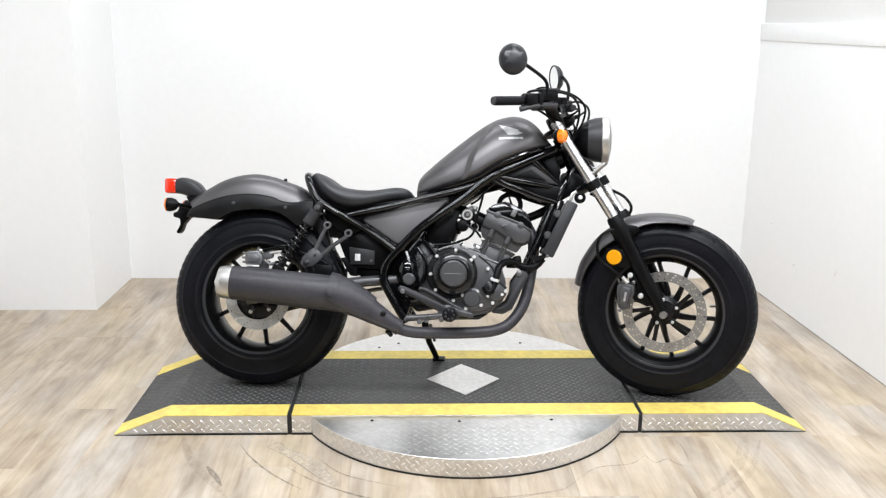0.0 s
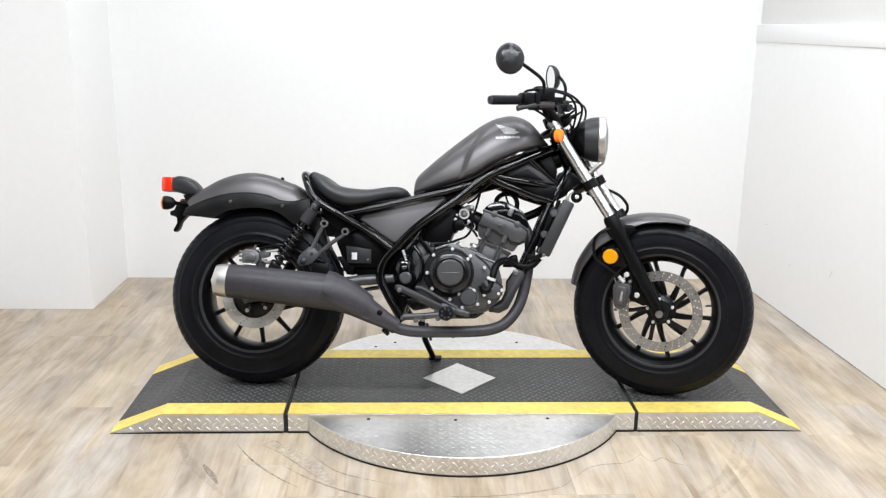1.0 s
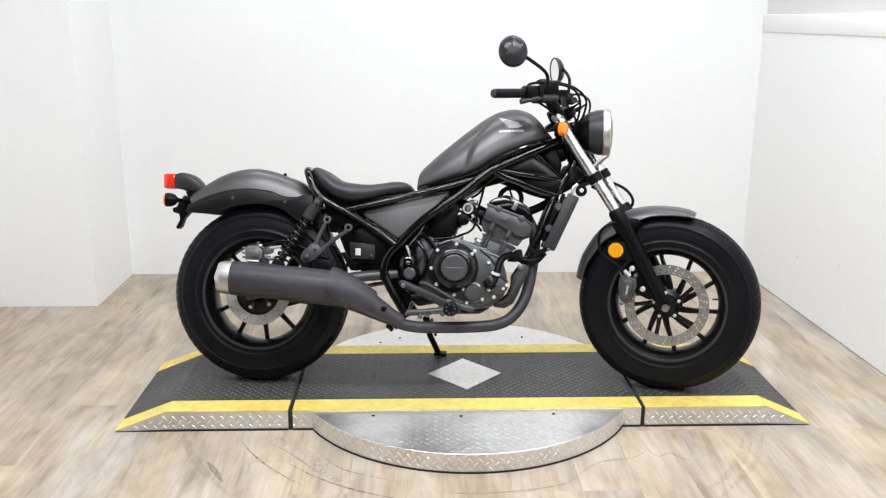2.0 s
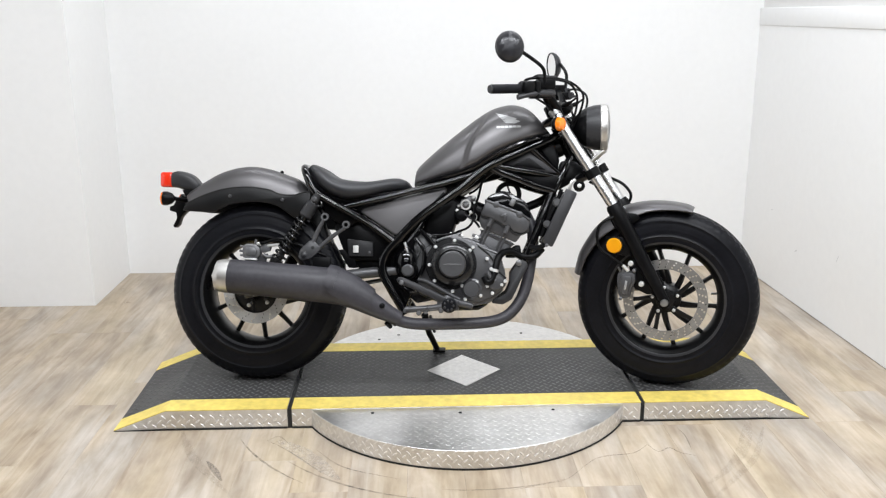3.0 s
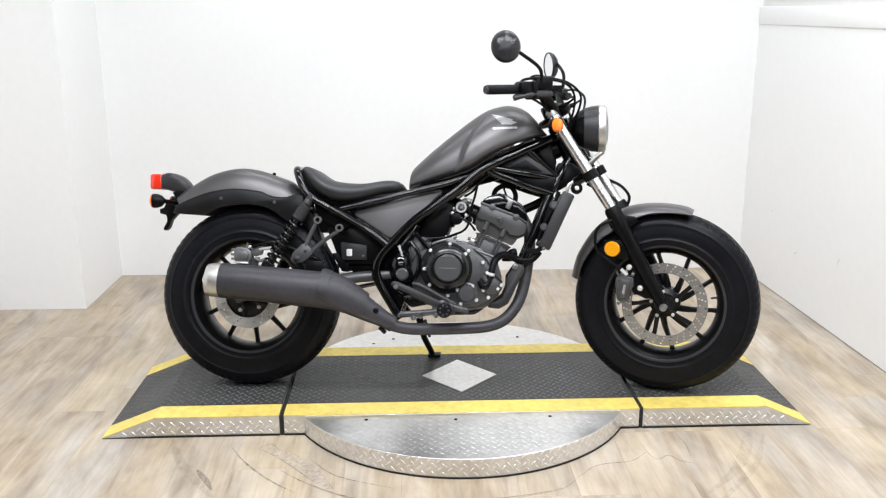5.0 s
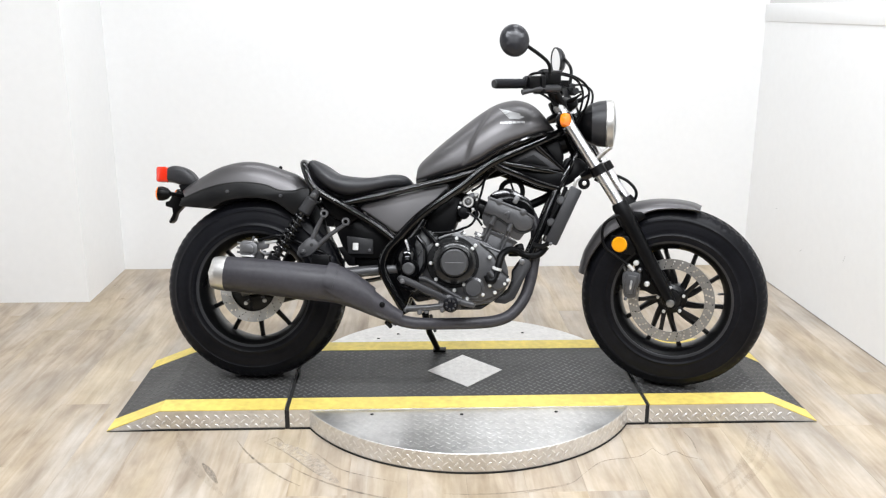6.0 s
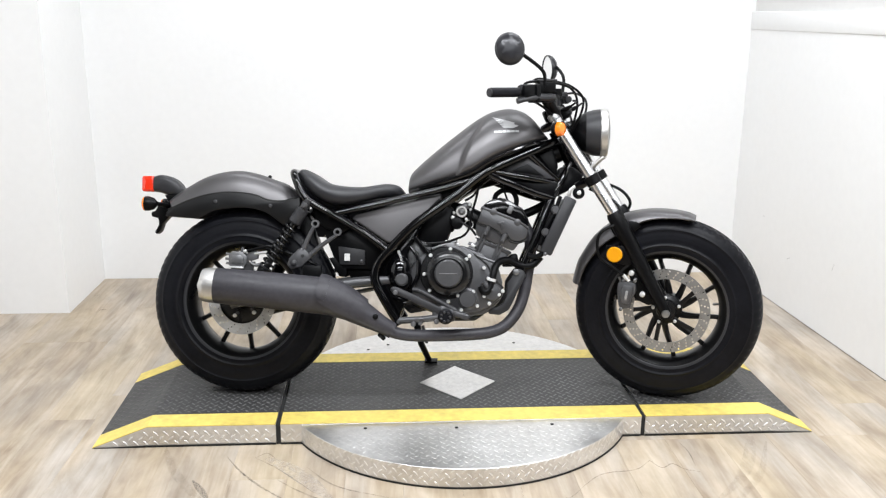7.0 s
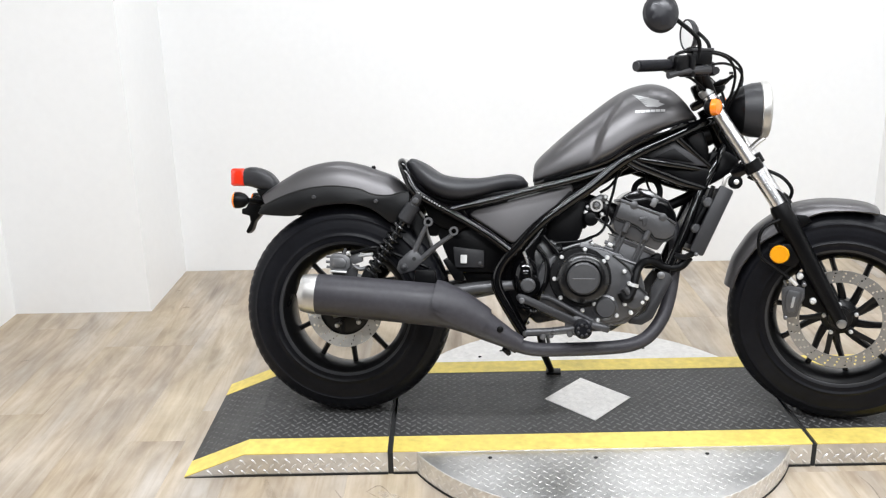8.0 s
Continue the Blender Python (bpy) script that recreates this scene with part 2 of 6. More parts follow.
def smooth_line(points, steps=6):
    """A Catmull-Rom curve through points of any number of values."""
    p = [np.array(q, float) for q in points]
    p = [2 * p[0] - p[1]] + p + [2 * p[-1] - p[-2]]
    out = []
    for i in range(1, len(p) - 2):
        for k in range(steps):
            t = k / steps
            a, b, c, d = p[i - 1:i + 3]
            out.append(0.5 * (2 * b + (c - a) * t + (2 * a - 5 * b + 4 * c - d) * t * t + (3 * b - a - 3 * c + d) * t ** 3))
    out.append(p[-2])
    return out


def tube(points, r, seg=10, steps=6, bm=None, closed=False):
    bm = bm or bmesh.new()
    line = smooth_line(points, steps) if steps > 1 else [np.array(q, float) for q in points]
    line = [Vector(q) for q in line]
    rings, up = [], None
    for i, q in enumerate(line):
        d = (line[min(i + 1, len(line) - 1)] - line[max(i - 1, 0)]).normalized()
        if up is None:
            up = d.orthogonal().normalized()
        up = (up - d * up.dot(d)).normalized()
        side = d.cross(up)
        rad = r[min(i, len(r) - 1)] if isinstance(r, (list, tuple)) else r
        rings.append([q + rad * (math.cos(a) * up + math.sin(a) * side) for a in (2 * math.pi * k / seg for k in range(seg))])
    return skin(bm, rings)


def lathe(profile, seg=48, axis="y", bm=None, at=(0, 0, 0), closed=False):
    """Turns (radius, along) round an axis through at."""
    bm = bm or bmesh.new()
    rings = []
    for r, h in profile:
        ring = []
        for k in range(seg):
            c, s = math.cos(2 * math.pi * k / seg) * r, math.sin(2 * math.pi * k / seg) * r
            v = {"y": (c, h, s), "x": (h, c, s), "z": (c, s, h)}[axis]
            ring.append((v[0] + at[0], v[1] + at[1], v[2] + at[2]))
        rings.append(ring)
    return skin(bm, rings, caps=not closed, closed=closed)


def rod(p, q, r, seg=14, bm=None):
    return tube([p, q], r, seg, 1, bm)


def prism(outline, y0, y1, bevel=0.004, bm=None, steps=2):
    """An outline in x and z, drawn out from y0 to y1, with rounded edges."""
    own = bmesh.new()
    a = [own.verts.new((x, y0, z)) for x, z in outline]
    b = [own.verts.new((x, y1, z)) for x, z in outline]
    own.faces.new(a)
    own.faces.new(b[::-1])
    n = len(a)
    for i in range(n):
        own.faces.new((a[i], b[i], b[(i + 1) % n], a[(i + 1) % n]))
    bmesh.ops.recalc_face_normals(own, faces=own.faces[:])
    if bevel:
        bmesh.ops.bevel(own, geom=own.edges[:], offset=bevel, segments=steps, profile=0.5, affect="EDGES", clamp_overlap=True)
    return merge(bm, own)


def merge(bm, own):
    if bm is None:
        return own
    me = bpy.data.meshes.new("scratch")
    own.to_mesh(me)
    own.free()
    bm.from_mesh(me)
    bpy.data.meshes.remove(me)
    return bm


def block(size, m=None, bevel=0.004, bm=None, steps=2):
    own = bmesh.new()
    bmesh.ops.create_cube(own, size=1.0, matrix=Matrix.Diagonal((*size, 1)))
    if bevel:
        bmesh.ops.bevel(own, geom=own.edges[:], offset=bevel, segments=steps, profile=0.5, affect="EDGES", clamp_overlap=True)
    if m is not None:
        bmesh.ops.transform(own, matrix=m, verts=own.verts[:])
    return merge(bm, own)


def ball(at, r, bm=None, squash=(1, 1, 1), u=12, v=8):
    own = bmesh.new()
    bmesh.ops.create_uvsphere(own, u_segments=u, v_segments=v, radius=r)
    bmesh.ops.transform(own, matrix=Matrix.Translation(at) @ Matrix.Diagonal((*squash, 1)), verts=own.verts[:])
    return merge(bm, own)


# ---- room ----
BACK_Y, RIGHT_X, PIER_X, PIER_Y, LEFT_X, FRONT_Y = 1.605, 1.653, -1.758, 1.045, -2.355, -6.5
OUT = 0.15


def slab(name, lo, hi, material, label, kind="structure", category="wall"):
    size = [b - a for a, b in zip(lo, hi)]
    mid = [(a + b) / 2 for a, b in zip(lo, hi)]
    ob = part(name, block(size, Matrix.Translation(mid), 0), material)
    return tagged(ob, label, category, "", kind)


HALL_X0, HALL_X1 = -4.4, 3.8
slab("floor", (HALL_X0, FRONT_Y - OUT, -0.06), (HALL_X1, BACK_Y + OUT, -0.006), SUBFLOOR, "light oak wood-look plank floor with faint scuffs", category="floor")
slab("wall_back", (PIER_X - 0.02, BACK_Y, -0.004), (RIGHT_X + 0.6, BACK_Y + OUT, CEIL), WALL, "plain white painted back wall of the photo bay")
slab("wall_pier", (LEFT_X - OUT, PIER_Y, -0.004), (PIER_X, BACK_Y + OUT, CEIL), WALL, "white painted wall pier that steps forward beside the bay")
slab("wall_left", (LEFT_X - OUT, -1.6, -0.004), (LEFT_X, PIER_Y, CEIL), WALL, "white painted side wall")
TURN_RIGHT = Matrix.Translation((RIGHT_X, BACK_Y, 0)) @ pose(0, 0, 0, 0, 0, 1.6) @ Matrix.Translation((-RIGHT_X, -BACK_Y, 0))
right_side = [slab("wall_right", (RIGHT_X, -1.6, 0.004), (RIGHT_X + 0.42, BACK_Y, 1.335), WALL, "white painted half-height side wall with scuff marks")]
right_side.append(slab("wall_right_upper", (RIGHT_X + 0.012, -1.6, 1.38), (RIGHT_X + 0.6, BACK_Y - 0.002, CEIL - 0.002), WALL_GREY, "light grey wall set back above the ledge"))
# A dark strip stands in for the shadow under the side wall.
right_side.append(slab("wall_shadow_line", (RIGHT_X + 0.003, -1.59, -0.004), (RIGHT_X + 0.41, BACK_Y - 0.001, 0.006), SHADOW_LINE, "thin dark strip painting the shadow line under the side wall", category="gap"))
# Unseen dark walls, added on the camera side to darken reflections.
slab("unseen_dark_wall_front", (HALL_X0, FRONT_Y - OUT, -0.004), (HALL_X1, FRONT_Y, CEIL), DARK_SURROUND, "unseen dark wall added to keep reflections black")
slab("unseen_dark_wall_left", (HALL_X0, FRONT_Y, -0.004), (HALL_X0 + OUT, -1.6, CEIL), DARK_SURROUND, "unseen dark wall added to keep reflections black")
slab("unseen_dark_wall_right", (HALL_X1 - OUT, FRONT_Y, -0.004), (HALL_X1, -1.6, CEIL), DARK_SURROUND, "unseen dark wall added to keep reflections black")
slab("unseen_dark_return_left", (HALL_X0, -1.6, -0.004), (LEFT_X - OUT, -1.6 + OUT, CEIL), DARK_SURROUND, "unseen dark wall beside the bay, added to keep reflections black")
slab("unseen_dark_return_right", (RIGHT_X + 0.6, -1.6, -0.004), (HALL_X1, -1.6 + OUT, CEIL), DARK_SURROUND, "unseen dark wall beside the bay, added to keep reflections black")
slab("ceiling", (HALL_X0, FRONT_Y - OUT, CEIL), (HALL_X1, BACK_Y + OUT, CEIL + 0.1), CEILING, "unseen grey ceiling, kept dark to dull reflections from above", category="ceiling")
ledge = part("ledge_trim", block((0.43, BACK_Y + 1.6, 0.09), Matrix.Translation((RIGHT_X + 0.208, (BACK_Y - 1.6) / 2 - 0.001, 1.363)), 0.006), WALL)
tagged(ledge, "white painted ledge cap along the half-height wall", "ledge", "", "structure")
for ob in (*right_side, ledge):
    ob.matrix_world = TURN_RIGHT

# ---- turntable and ramp platform ----
CX, CY, HALF = -0.014, -0.030, 0.308
X_TOE0, X_KINK0, X_SEAM0A, X_SEAM0B = -1.230, -1.050, -0.634, -0.618
X_SEAM1A, X_SEAM1B, X_KINK1, X_TOE1 = 0.596, 0.610, 1.038, 1.198
TOP, DISC_TOP, DISC_R = 0.074, 0.068, 0.619
BAND = 0.088


def lugs(cells, length, width, height):
    """Raised lozenge ribs, one for each (origin, along, across, out)."""
    verts, faces = [], []
    for o, a, c, n in cells:
        k = len(verts)
        o, a, c, n = (Vector(v) for v in (o, a, c, n))
        for k_long, k_wide, h in ((1.0, 1.0, 0), (0.72, 0.5, 1)):
            for u, w in ((-0.5, 0), (-0.22, -0.5), (0.22, -0.5), (0.5, 0), (0.22, 0.5), (-0.22, 0.5)):
                verts.append(o + a * (u * length * k_long) + c * (w * width * k_wide) + n * (h * height))
        faces += [tuple(k + i for i in (q, (q + 1) % 6, (q + 1) % 6 + 6, q + 6)) for q in range(6)]
        faces.append(tuple(k + 6 + q for q in range(6)))
    return verts, faces


def lug_part(name, cells, length, width, height, material, parent, label=""):
    me = bpy.data.meshes.new(name)
    v, f = lugs(cells, length, width, height)
    me.from_pydata(v, [], f)
    me.materials.append(material)
    ob = new(name, me)
    ob.parent = parent
    ob["kind"] = "stuff"
    if label:
        ob["label"] = label
    return ob


def herringbone(origin, ux, uy, nrm, nu, nv, pitch, keep=None, lean=45):
    """Lugs in turns of two directions over a plane."""
    ux, uy, nrm = Vector(ux), Vector(uy), Vector(nrm)
    out = []
    for i in range(nu):
        for j in range(nv):
            u, v = (i + 0.5) * pitch, (j + 0.25 + 0.5 * (i % 2)) * 2 * pitch
            if keep and not keep(u, v):
                continue
            s = 1 if i % 2 else -1
            a = ux * math.cos(radians(lean)) + uy * (s * math.sin(radians(lean)))
            out.append((Vector(origin) + ux * u + uy * v, a, nrm.cross(a), nrm))
    return out


def deck_z(x):
    if x < X_KINK0:
        return 0.004 + (TOP - 0.004) * max(0.0, x - X_TOE0) / (X_KINK0 - X_TOE0)
    if x > X_KINK1:
        return 0.004 + (TOP - 0.004) * max(0.0, X_TOE1 - x) / (X_TOE1 - X_KINK1)
    return TOP


def ramp_section(name, xs, label):
    """One length of the platform: body, dark deck, yellow edge bands, checker ribs."""
    ob = thing(name, label, "ramp platform", "ramp platform sections", m=pose((xs[0] + xs[-1]) / 2, CY, 0))
    back = Matrix.Translation((-(xs[0] + xs[-1]) / 2, -CY, 0))
    y0, y1 = CY - HALF, CY + HALF

    def strip(pname, ya, yb, lift, thick, material, plabel=""):
        bm = bmesh.new()
        rings = [[(x, ya, max(0.0, deck_z(x) - thick)), (x, yb, max(0.0, deck_z(x) - thick)), (x, yb, deck_z(x) + lift), (x, ya, deck_z(x) + lift)] for x in xs]
        skin(bm, rings)
        bmesh.ops.transform(bm, matrix=back, verts=bm.verts[:])
        return part(pname, bm, material, ob, plabel, sharp=10)

    bm = bmesh.new()
    skin(bm, [[(x, y0 + 0.002, min(0.0065, deck_z(x) - 0.0035)), (x, y1 - 0.002, min(0.0065, deck_z(x) - 0.0035)), (x, y1 - 0.002, deck_z(x) - 0.003), (x, y0 + 0.002, deck_z(x) - 0.003)] for x in xs])
    bmesh.ops.transform(bm, matrix=back, verts=bm.verts[:])
    part("body", bm, ALU_PLATE, ob, "aluminium checker plate side", sharp=10)
    # Thin black strips paint the shadow gap between platform and floor.
    for edge in (y0, y1):
        bm = bmesh.new()
        skin(bm, [[(x, edge - 0.0005, 0), (x, edge + 0.0005, 0), (x, edge + 0.0005, min(0.0065, deck_z(x) - 0.003)), (x, edge - 0.0005, min(0.0065, deck_z(x) - 0.003))] for x in xs])
        bmesh.ops.transform(bm, matrix=back, verts=bm.verts[:])
        part("foot_shadow_strip", bm, GAP_BLACK, ob, "black strip painting the shadow gap along the foot", sharp=10)
    strip("deck", y0 + BAND, y1 - BAND, 0.0, 0.002, TREAD_PLATE, "dark painted checker plate deck")
    strip("edge_band", y0, y0 + BAND, 0.001, 0.002, YELLOW, "bright yellow painted edge band")
    strip("edge_band", y1 - BAND, y1, 0.001, 0.002, YELLOW, "bright yellow painted edge band")
    cells = []
    pitch = 0.0160
    for i in range(int((xs[-1] - xs[0]) / pitch)):
        for j in range(int((2 * HALF - 2 * BAND - 0.012) / (pitch * 2))):
            x, y = xs[0] + (i + 0.5) * pitch, y0 + BAND + 0.010 + (j + 0.25 + 0.5 * (i % 2)) * pitch * 2
            if x < X_TOE0 + 0.02 or x > X_TOE1 - 0.02 or abs(x + 0.005) / 0.145 + abs(y + 0.024) / 0.157 < 1:
                continue
            slope = Vector((1, 0, (deck_z(x + 0.002) - deck_z(x - 0.002)) / 0.004)).normalized()
            s = 1 if i % 2 else -1
            a = (slope * math.cos(radians(48)) + Vector((0, s * math.sin(radians(48)), 0)))
            nrm = slope.cross(Vector((0, 1, 0)))
            cells.append((back @ Vector((x, y, deck_z(x) - 0.0003)), a, nrm.cross(a), nrm))
    lug_part("deck_rib", cells, 0.0225, 0.0066, 0.0016, TREAD_LUG, ob, "dark raised checker ribs")
    side = []
    for yy, out in ((y0 + 0.0015, -1), (y1 - 0.0015, 1)):
        for i in range(int((xs[-1] - xs[0]) / 0.0165)):
            for j in range(2):
                x, z = xs[0] + (i + 0.5) * 0.0165, 0.015 + (j + 0.5 * (i % 2)) * 0.033
                if z > deck_z(x) - 0.013:
                    continue
                s = 1 if i % 2 else -1
                a = Vector((math.cos(radians(45)), 0, s * math.sin(radians(45))))
                side.append((back @ Vector((x, yy, z)), a, Vector((0, out, 0)).cross(a), (0, out, 0)))
    lug_part("side_rib", side, 0.0235, 0.0066, 0.0014, ALU_LUG, ob, "bright raised checker ribs")
    return ob


ramp_section("ramp_platform", [X_TOE0, X_KINK0, X_SEAM0A], "sloped end ramp with black checker deck and yellow edges")
middle = ramp_section("ramp_platform", [X_SEAM0B, X_SEAM1A], "flat middle platform with black checker deck and yellow edges")
ramp_section("ramp_platform", [X_SEAM1B, X_KINK1, X_TOE1], "sloped end ramp with black checker deck and yellow edges")

# The gaps are open; black blocks paint the darkness inside them.
for xa, xb in ((X_SEAM0A, X_SEAM0B), (X_SEAM1A, X_SEAM1B)):
    bm = block((xb - xa - 0.001, 2 * HALF - 0.006, TOP - 0.006), Matrix.Translation(((xa + xb) / 2 - (X_SEAM0B + X_SEAM1A) / 2, 0, (TOP - 0.006) / 2)), 0)
    part("seam_gap_shade", bm, GAP_BLACK, middle, "black block painting the darkness of the open gap between the sections")

table = thing("turntable", "round aluminium checker plate turntable set under the platform", "turntable", m=pose(-0.008, -0.037, 0))
bm = lathe([(DISC_R - 0.004, 0.006), (DISC_R, 0.0065), (DISC_R, DISC_TOP - 0.0014), (DISC_R - 0.0014, DISC_TOP)], 128, "z")
part("disc", bm, ALU_PLATE, table, sharp=30)
# A black ring paints the shadow gap below the disc.
part("foot_shadow_ring", lathe([(DISC_R - 0.02, 0.0), (DISC_R + 0.0015, 0.0), (DISC_R + 0.0015, 0.0062), (DISC_R - 0.02, 0.0062)], 128, "z", closed=True), GAP_BLACK, table, "black ring painting the shadow gap under the rim")
pitch = 0.0165
cells = herringbone((-DISC_R, -DISC_R, DISC_TOP - 0.0003), (1, 0, 0), (0, 1, 0), (0, 0, 1), int(2 * DISC_R / pitch), int(DISC_R / pitch), pitch,
                    keep=lambda u, v: (u - DISC_R) ** 2 + (v - DISC_R) ** 2 < (DISC_R - 0.02) ** 2 and abs(v - DISC_R - 0.007) > HALF + 0.012)
lug_part("top_rib", cells, 0.0235, 0.0064, 0.0008, ALU_PLATE, table)
cells = []
count = 236
for k in range(count):
    for j in range(2):
        ang = 2 * math.pi * (k + 0.25) / count
        nrm, tan = Vector((math.cos(ang), math.sin(ang), 0)), Vector((-math.sin(ang), math.cos(ang), 0))
        s = 1 if k % 2 else -1
        a = tan * math.cos(radians(45)) + Vector((0, 0, s * math.sin(radians(45))))
        cells.append((nrm * (DISC_R - 0.0005) + Vector((0, 0, 0.015 + 0.032 * (j + 0.5 * (k % 2)) - (0.003 if j else 0))), a, nrm.cross(a), nrm))
lug_part("rim_rib", cells, 0.0235, 0.0066, 0.0014, ALU_LUG, table)
rivet = finish(lathe([(0.006, DISC_TOP - 0.001), (0.006, DISC_TOP + 0.0015), (0.003, DISC_TOP + 0.0025)], 10, "z"), "rivet", GAP_BLACK)
for bx, by in ((-0.33, -0.335), (-0.03, -0.345), (0.29, -0.335), (-0.25, 0.42), (0.0, 0.48), (0.27, 0.42), (-0.33, 0.37)):
    ob = new("rivet", rivet)
    ob.parent, ob.location = table, (bx, by, 0)
badge = bmesh.new()
skin(badge, [[(x - 0.005, y - 0.024, z) for x, y in ((-0.139, 0), (0, -0.151), (0.139, 0), (0, 0.151))] for z in (TOP - 0.002, TOP + 0.002)])
plate = part("diamond_plate", badge, ALU_PLATE, None, sharp=10)
tagged(plate, "bright aluminium checker plate diamond fixed to the dark deck", "metal plate")
cells = herringbone((-0.145, -0.165, TOP + 0.0017), (1, 0, 0), (0, 1, 0), (0, 0, 1), 18, 11, 0.0160, keep=lambda u, v: abs(u - 0.14) / 0.125 + abs(v - 0.141) / 0.135 < 1)
lug_part("plate_rib", cells, 0.0225, 0.0062, 0.0010, ALU_LUG, plate)

# ---- motorcycle ----
LEAN_BIKE = pose(-0.7641, -0.0546, 0.080, -14.24, 0, -5.35)
AXIS_FOOT = Vector((1.60, 0, 0))
AXIS_DIR = Vector((-math.sin(radians(28)), 0, math.cos(radians(28))))
STEER = Matrix.Translation(AXIS_FOOT) @ Matrix.Rotation(radians(-16.7), 4, AXIS_DIR) @ Matrix.Translation(-AXIS_FOOT)
bike = thing("motorcycle", "matte grey and black cruiser motorcycle leaning on its side stand", "motorcycle", m=LEAN_BIKE)


def tyre_mesh(R, half, bead, grooves):
    """A tyre with slanted grooves in the tread and raised rings on the sidewall."""
    seg, bm = 264, bmesh.new()
    dense = []
    for k in range(801):
        a = math.pi * (k / 800) - math.pi / 2
        w = math.sin(a)
        r = R - (R - bead) * (1 - max(0.0, math.cos(a)) ** 0.62) ** 1.15
        y = math.copysign(abs(w) ** 0.8, w) * half
        for at, lift, wide in ((0.228, 0.0036, 0.0040), (0.250, 0.0006, 0.0018), (0.282, 0.0030, 0.0036)):
            y += math.copysign(lift * math.exp(-((r - at) / wide) ** 2), w)
        dense.append((y, r))
    walk_len = np.cumsum([0] + [math.dist(p, q) for p, q in zip(dense, dense[1:])])
    prof = [(float(np.interp(s, walk_len, [d[0] for d in dense])), float(np.interp(s, walk_len, [d[1] for d in dense]))) for s in np.linspace(0, walk_len[-1], 91)]
    rings = []
    for y, r in prof:
        ring = []
        for s in range(seg):
            ang = 2 * math.pi * s / seg
            cut = 0.0
            w = abs(y) / half
            if r > R * 0.895:
                ph = (ang * grooves / (2 * math.pi) + (0.5 if y > 0 else 0) + w * 0.9) % 1.0
                if 0.16 < w < 0.88 and ph < 0.25:
                    cut = 0.0032 * min(1.0, (0.92 - w) * 4)
                if 0.05 < w < 0.11:
                    cut = 0.005
            ring.append((math.cos(ang) * (r - cut), y, math.sin(ang) * (r - cut)))
        rings.append(ring)
    return skin(bm, rings, caps=False)


def spoke(bm, ang, r0, r1, w0, w1, sweep, depth):
    rings = []
    for k in range(7):
        t = k / 6
        r, w, a = r0 + (r1 - r0) * t, w0 + (w1 - w0) * t, ang + sweep * (1 - (1 - t) ** 2)
        c, s = math.cos(a), math.sin(a)
        d = depth * (1 - 0.35 * t)
        flare = 1 + 0.9 * max(0, t - 0.8) / 0.2 * 0.5
        ring = []
        for q in range(8):
            u, v = math.cos(q * math.pi / 4 + math.pi / 8), math.sin(q * math.pi / 4 + math.pi / 8)
            ring.append((c * r - s * u * w * flare, v * d, s * r + c * u * w * flare))
        rings.append(ring)
    return skin(bm, rings)


def disc_mesh(r_in, r_out, thick, rows, holes):
    """A drilled brake disc: a ring of cells with holes left through it."""
    seg, bm = 160, bmesh.new()
    radii = [r_in + (r_out - r_in) * k / (rows * 2 + 1) for k in range(rows * 2 + 2)]
    vs = [[bm.verts.new((math.cos(2 * math.pi * s / seg) * r, 0, math.sin(2 * math.pi * s / seg) * r)) for s in range(seg)] for r in radii]
    step = seg // holes
    for k in range(len(radii) - 1):
        for s in range(seg):
            if k % 2 == 1 and (s + (k // 2) * (step // 3)) % step == 0:
                continue
            bm.faces.new((vs[k][s], vs[k][(s + 1) % seg], vs[k + 1][(s + 1) % seg], vs[k + 1][s]))
    bmesh.ops.recalc_face_normals(bm, faces=bm.faces[:])
    bmesh.ops.solidify(bm, geom=bm.faces[:], thickness=thick)
    return bm


